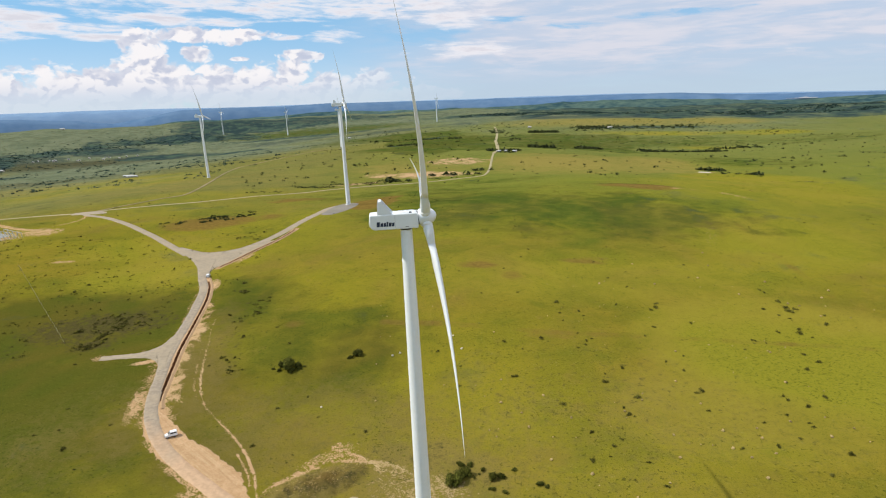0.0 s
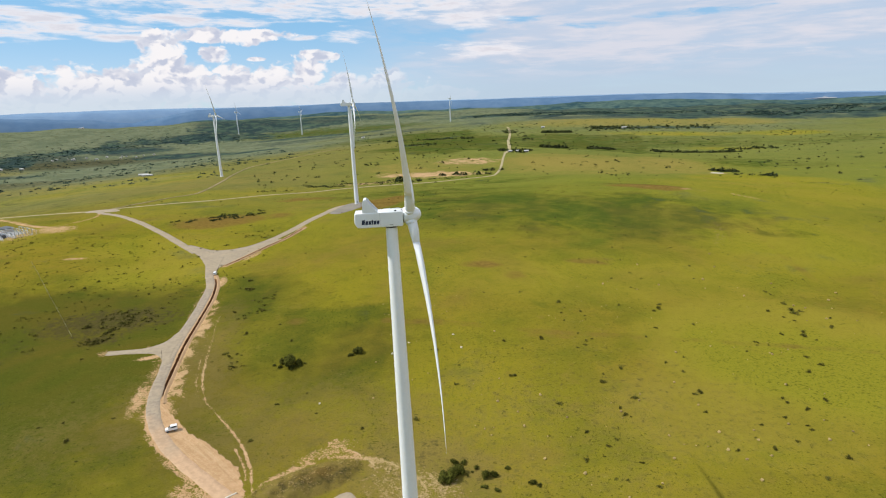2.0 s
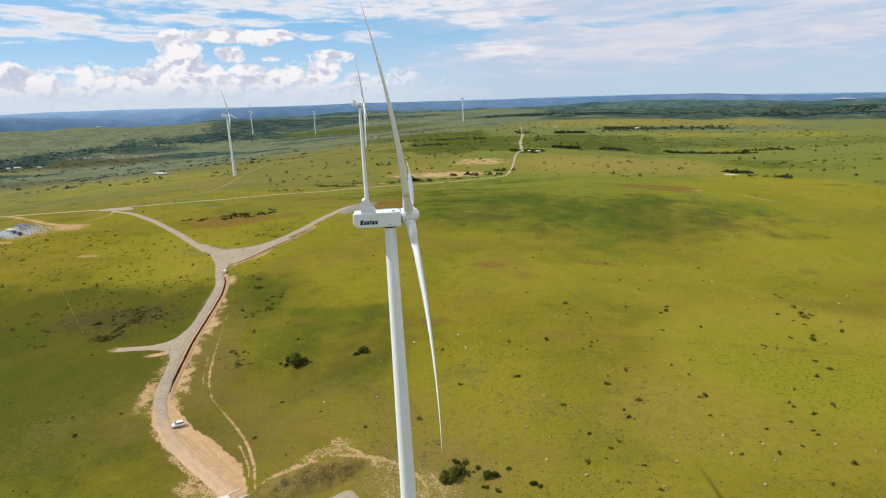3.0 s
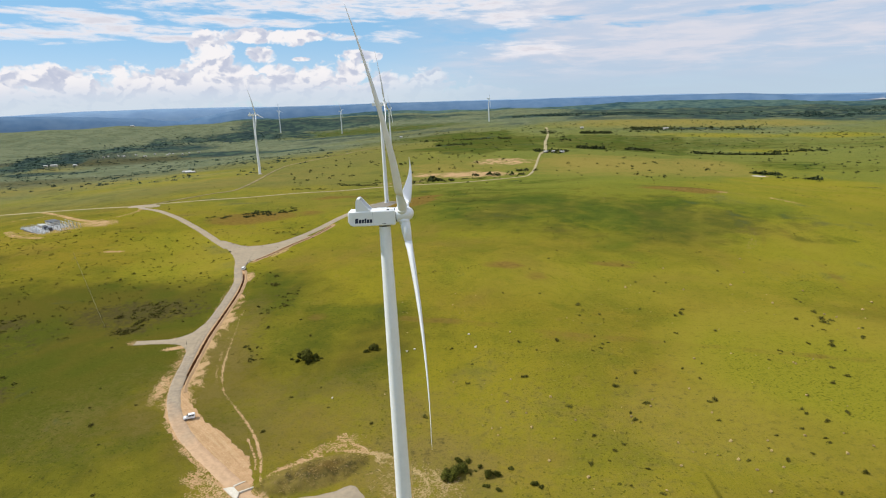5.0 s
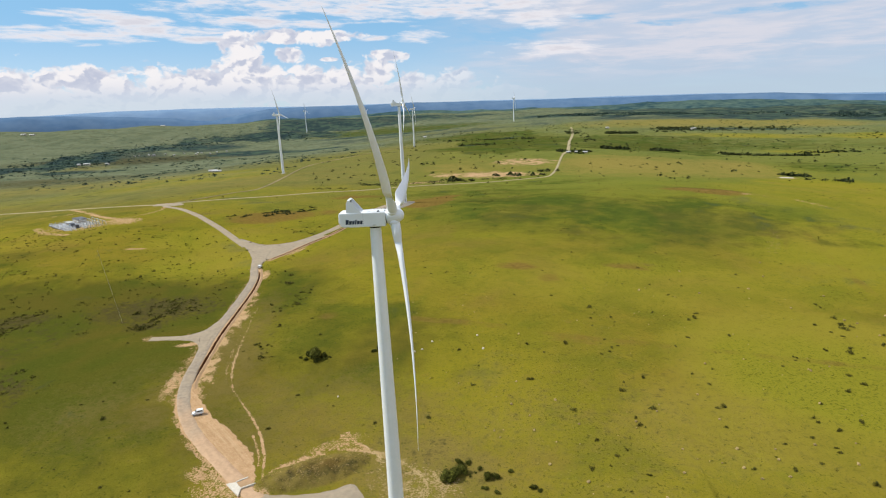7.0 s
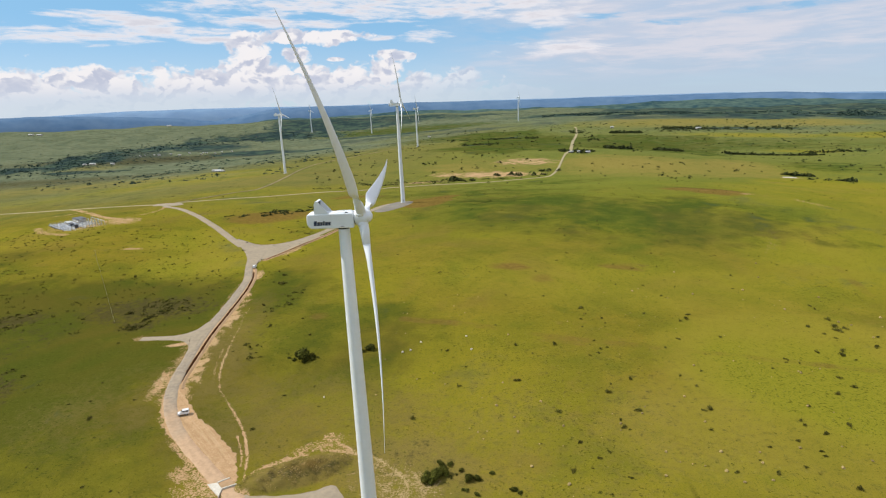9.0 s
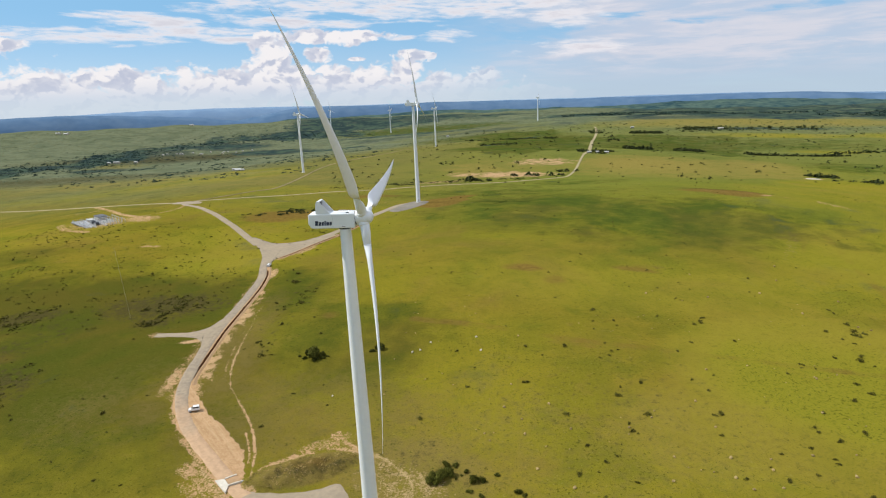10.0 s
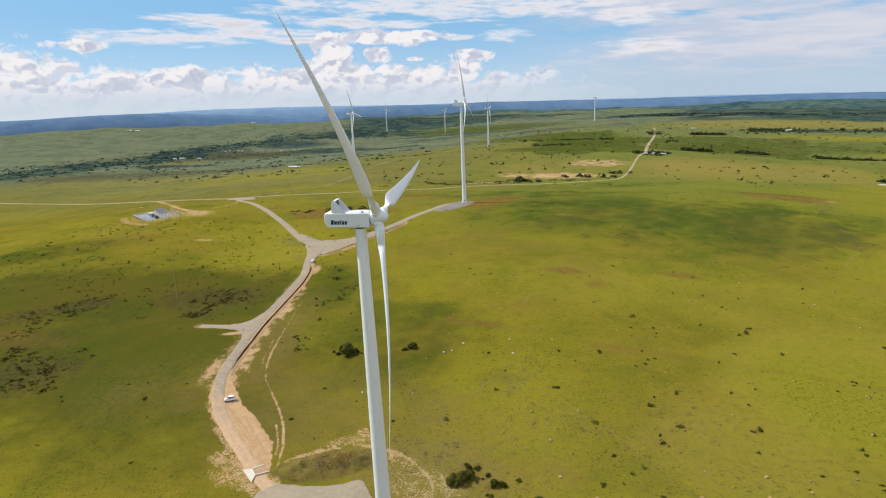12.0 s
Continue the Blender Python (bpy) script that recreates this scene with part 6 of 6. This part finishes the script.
# ---- farm buildings, far off ----
def shed(x, y, heading, length, width, tall, label, roof=ROOF):
    ob = thing("farm_building", pose(x, y, level(x, y), 0, 0, heading), label, "building", "farm buildings on the plain")
    wall = part("wall", box(bmesh.new(), 0, 0, tall / 2 - 0.2, length, width, tall + 0.4, 0.02), WALL, ob)
    bm = bmesh.new()
    rise = width * 0.22
    v = [bm.verts.new(p) for p in ((-length / 2 - 0.4, -width / 2 - 0.4, tall), (length / 2 + 0.4, -width / 2 - 0.4, tall), (length / 2 + 0.4, width / 2 + 0.4, tall), (-length / 2 - 0.4, width / 2 + 0.4, tall), (-length / 2 - 0.4, 0, tall + rise), (length / 2 + 0.4, 0, tall + rise))]
    for f in ((0, 1, 5, 4), (2, 3, 4, 5), (0, 4, 3), (1, 2, 5), (3, 2, 1, 0)):
        bm.faces.new([v[k] for k in f])
    part("roof", bm, roof, ob)
    part("door", box(bmesh.new(), 0, -width / 2 - 0.03, 1.1, 1.4, 0.1, 2.2), DARK, wall)
    for s in (-1, 1):
        part("window", box(bmesh.new(), s * length * 0.28, -width / 2 - 0.03, 1.7, 1.6, 0.1, 1.1), CAR_GLASS, wall)


for x, y, heading, length, width, tall in ((112, 1128, 5, 7, 5, 2.6), (126, 1132, 12, 5, 5, 2.6), (142, 1128, -5, 8, 5, 2.8), (-584, 1140, 5, 19, 6, 2.4), (-606, 1168, 5, 18, 6, 2.6), (540, 1905, 10, 15, 8, 3.5), (300, 1990, 0, 10, 7, 3.5), (-300, 2060, 0, 9, 6, 3),
                                           (-1238, 1618, 10, 17, 8, 4), (-1190, 1640, 0, 10, 7, 3.5), (-1250, 1600, 20, 9, 7, 3.5)):
    shed(x, y, heading, length, width, tall, "low pale farm building with a sheet-metal roof")
village = random.Random(77)
for k in range(16):
    u = k / 15
    shed(-1275 + 240 * u + village.uniform(-25, 25), 1890 + 120 * u + village.uniform(-35, 35), village.uniform(-30, 30), village.uniform(4, 7), village.uniform(3.5, 5), 2.6, "small pale house in the valley village")
for x, y in ((-2053, 2326), (-2030, 2345), (-1700, 2780)):
    shed(x, y, 8, 20, 9, 4, "pale farmhouse on the far ridge")


# ---- wire fence across the near slope ----
def fence():
    a, b = Vector((-184, 268, 0)), Vector((-286, 389, 0))
    ob = thing("wire_fence", pose(0, 0, 0), "thin wire fence on timber posts across the slope", "fence")
    bm_post = once("timber_post", lambda: rod(bmesh.new(), (0, 0, -0.3), (0, 0, 1.3), 0.07, 6), BARK)
    tops = []
    for k in range(24):
        p = a.lerp(b, k / 23)
        z = level(p.x, p.y)
        part("post", bm_post, parent=ob, m=pose(p.x, p.y, z))
        tops.append(Vector((p.x, p.y, z)))
    for up in (0.5, 1.2):
        bm = bmesh.new()
        for p, q in zip(tops, tops[1:]):
            rod(bm, p + Vector((0, 0, up)), q + Vector((0, 0, up)), 0.022, 4)
        part("wire", bm, WIRE, ob)


fence()


# ---- hills beyond the country, far behind the rest, with haze in their colours ----
def hazed(name, colour, second, scale=0.012):
    mat = material(name, colour, 1.0, second=second, scale=scale, amount=0.5)
    mat.node_tree.nodes["Principled BSDF"].inputs["Specular IOR Level"].default_value = 0.0
    return mat


def ridge(name, label, radius, turns, dips, mat, rough, seed, rows=((-260, 190), (-170, 70), (-80, 22), (0, 0), (60, 30)), folds=14):
    a = np.radians(np.arange(-75, 75, 0.12))
    dip = np.interp(np.degrees(a), turns, dips)
    crest = 120.3 - dip * radius + rough * np.array([noise.fractal(Vector((t * 9, seed, 0)), 0.9, 2.1, 6) for t in a])
    verts, faces = [], []
    for back, drop in rows:
        for k, t in enumerate(a):
            r = radius + back
            fold = 0 if drop == 0 else folds * noise.noise(Vector((t * 30, back * 0.01, seed)))
            verts.append((20 + r * math.sin(t), r * math.cos(t), crest[k] - drop + fold))
    m = len(a)
    for b in range(len(rows) - 1):
        for k in range(m - 1):
            i = b * m + k
            faces.append((i, i + 1, i + m + 1, i + m))
    tagged(new(name, mesh_of(name, verts, faces, mat, True)), label, "hills", kind="structure")


# the blues are distance haze put into the base colour of the hills
NEAR_HAZE = hazed("haze_blue_hills", (0.076, 0.138, 0.232), (0.108, 0.172, 0.262))
SLOPE_HAZE = hazed("haze_green_slopes", (0.022, 0.052, 0.064), (0.084, 0.126, 0.100), 0.028)
FAR_HAZE = hazed("haze_pale_hills", (0.15, 0.235, 0.36), (0.18, 0.27, 0.39))
ridge("backdrop_hills", "wooded hills far off, coloured dark blue for haze", 4150, (-75, -41.7, -38.8, -36.2, -33.4, -30.8, -29.1, -28.0, -26.5, -25.4, -22.9, -19.5, -12.8, -5.0, 2.8, 10.3, 17.3, 21.5, 25.5, 29.8, 75), (0.0102, 0.0102, 0.0125, 0.0161, 0.0199, 0.0233, 0.0284, 0.0304, 0.0268, 0.0246, 0.0183, 0.017, 0.0191, 0.0208, 0.023, 0.0239, 0.0251, 0.0262, 0.0309, 0.0325, 0.0325), NEAR_HAZE, 6, 3.1)
ridge("backdrop_slopes", "wooded slopes far off, coloured blue-green for haze", 3700, (-75, -50, -40, -30, -24, -18, -12, -6, 0, 6, 9.4, 11.3, 15, 21, 27, 30, 33, 36, 45, 75), (0.040, 0.040, 0.040, 0.040, 0.0345, 0.0325, 0.0310, 0.0335, 0.0370, 0.0370, 0.0355, 0.0335, 0.0340, 0.0352, 0.0378, 0.0392, 0.0384, 0.0372, 0.038, 0.04), SLOPE_HAZE, 13, 5.7, ((-420, 75), (-330, 46), (-230, 26), (-150, 17), (-70, 6), (0, 0), (60, 30)), 9)
ridge("backdrop_ridge", "ridges on the horizon, coloured pale blue for haze", 4700, (-75, -45, -35, -25, -17, -10, -5, 3, 8, 17, 23, 28, 36, 45, 75), (0.010, 0.0112, 0.0095, 0.0132, 0.0178, 0.0188, 0.0204, 0.0220, 0.0224, 0.0246, 0.0278, 0.0300, 0.0315, 0.032, 0.03), FAR_HAZE, 4, 8.4)


def dunes(first, last, radius, low, tall):
    """A broken line of pale coastal sand below the skyline."""
    verts, faces = [], []
    for k in range(25):
        u = k / 24
        t = radians(first + (last - first) * u)
        top = tall * (0.35 + 0.65 * math.sin(math.pi * u)) * (0.7 + 0.5 * noise.noise(Vector((k * 0.9, 3.3, 0))))
        for back, up in ((-30, -6), (0, top), (40, -6)):
            verts.append((20 + (radius + back) * math.sin(t), (radius + back) * math.cos(t), low + up))
    for k in range(24):
        for j in range(2):
            i = k * 3 + j
            faces.append((i, i + 3, i + 4, i + 1))
    tagged(new("backdrop_dunes", mesh_of("backdrop_dunes", verts, faces, PALE_SAND, True)), "pale coastal sand far off below the hills", "dunes", kind="structure")


PALE_SAND = hazed("pale_sand", (0.30, 0.30, 0.31), (0.20, 0.24, 0.28), 0.03)
dunes(29.4, 31.6, 4080, -32.8, 4.5)
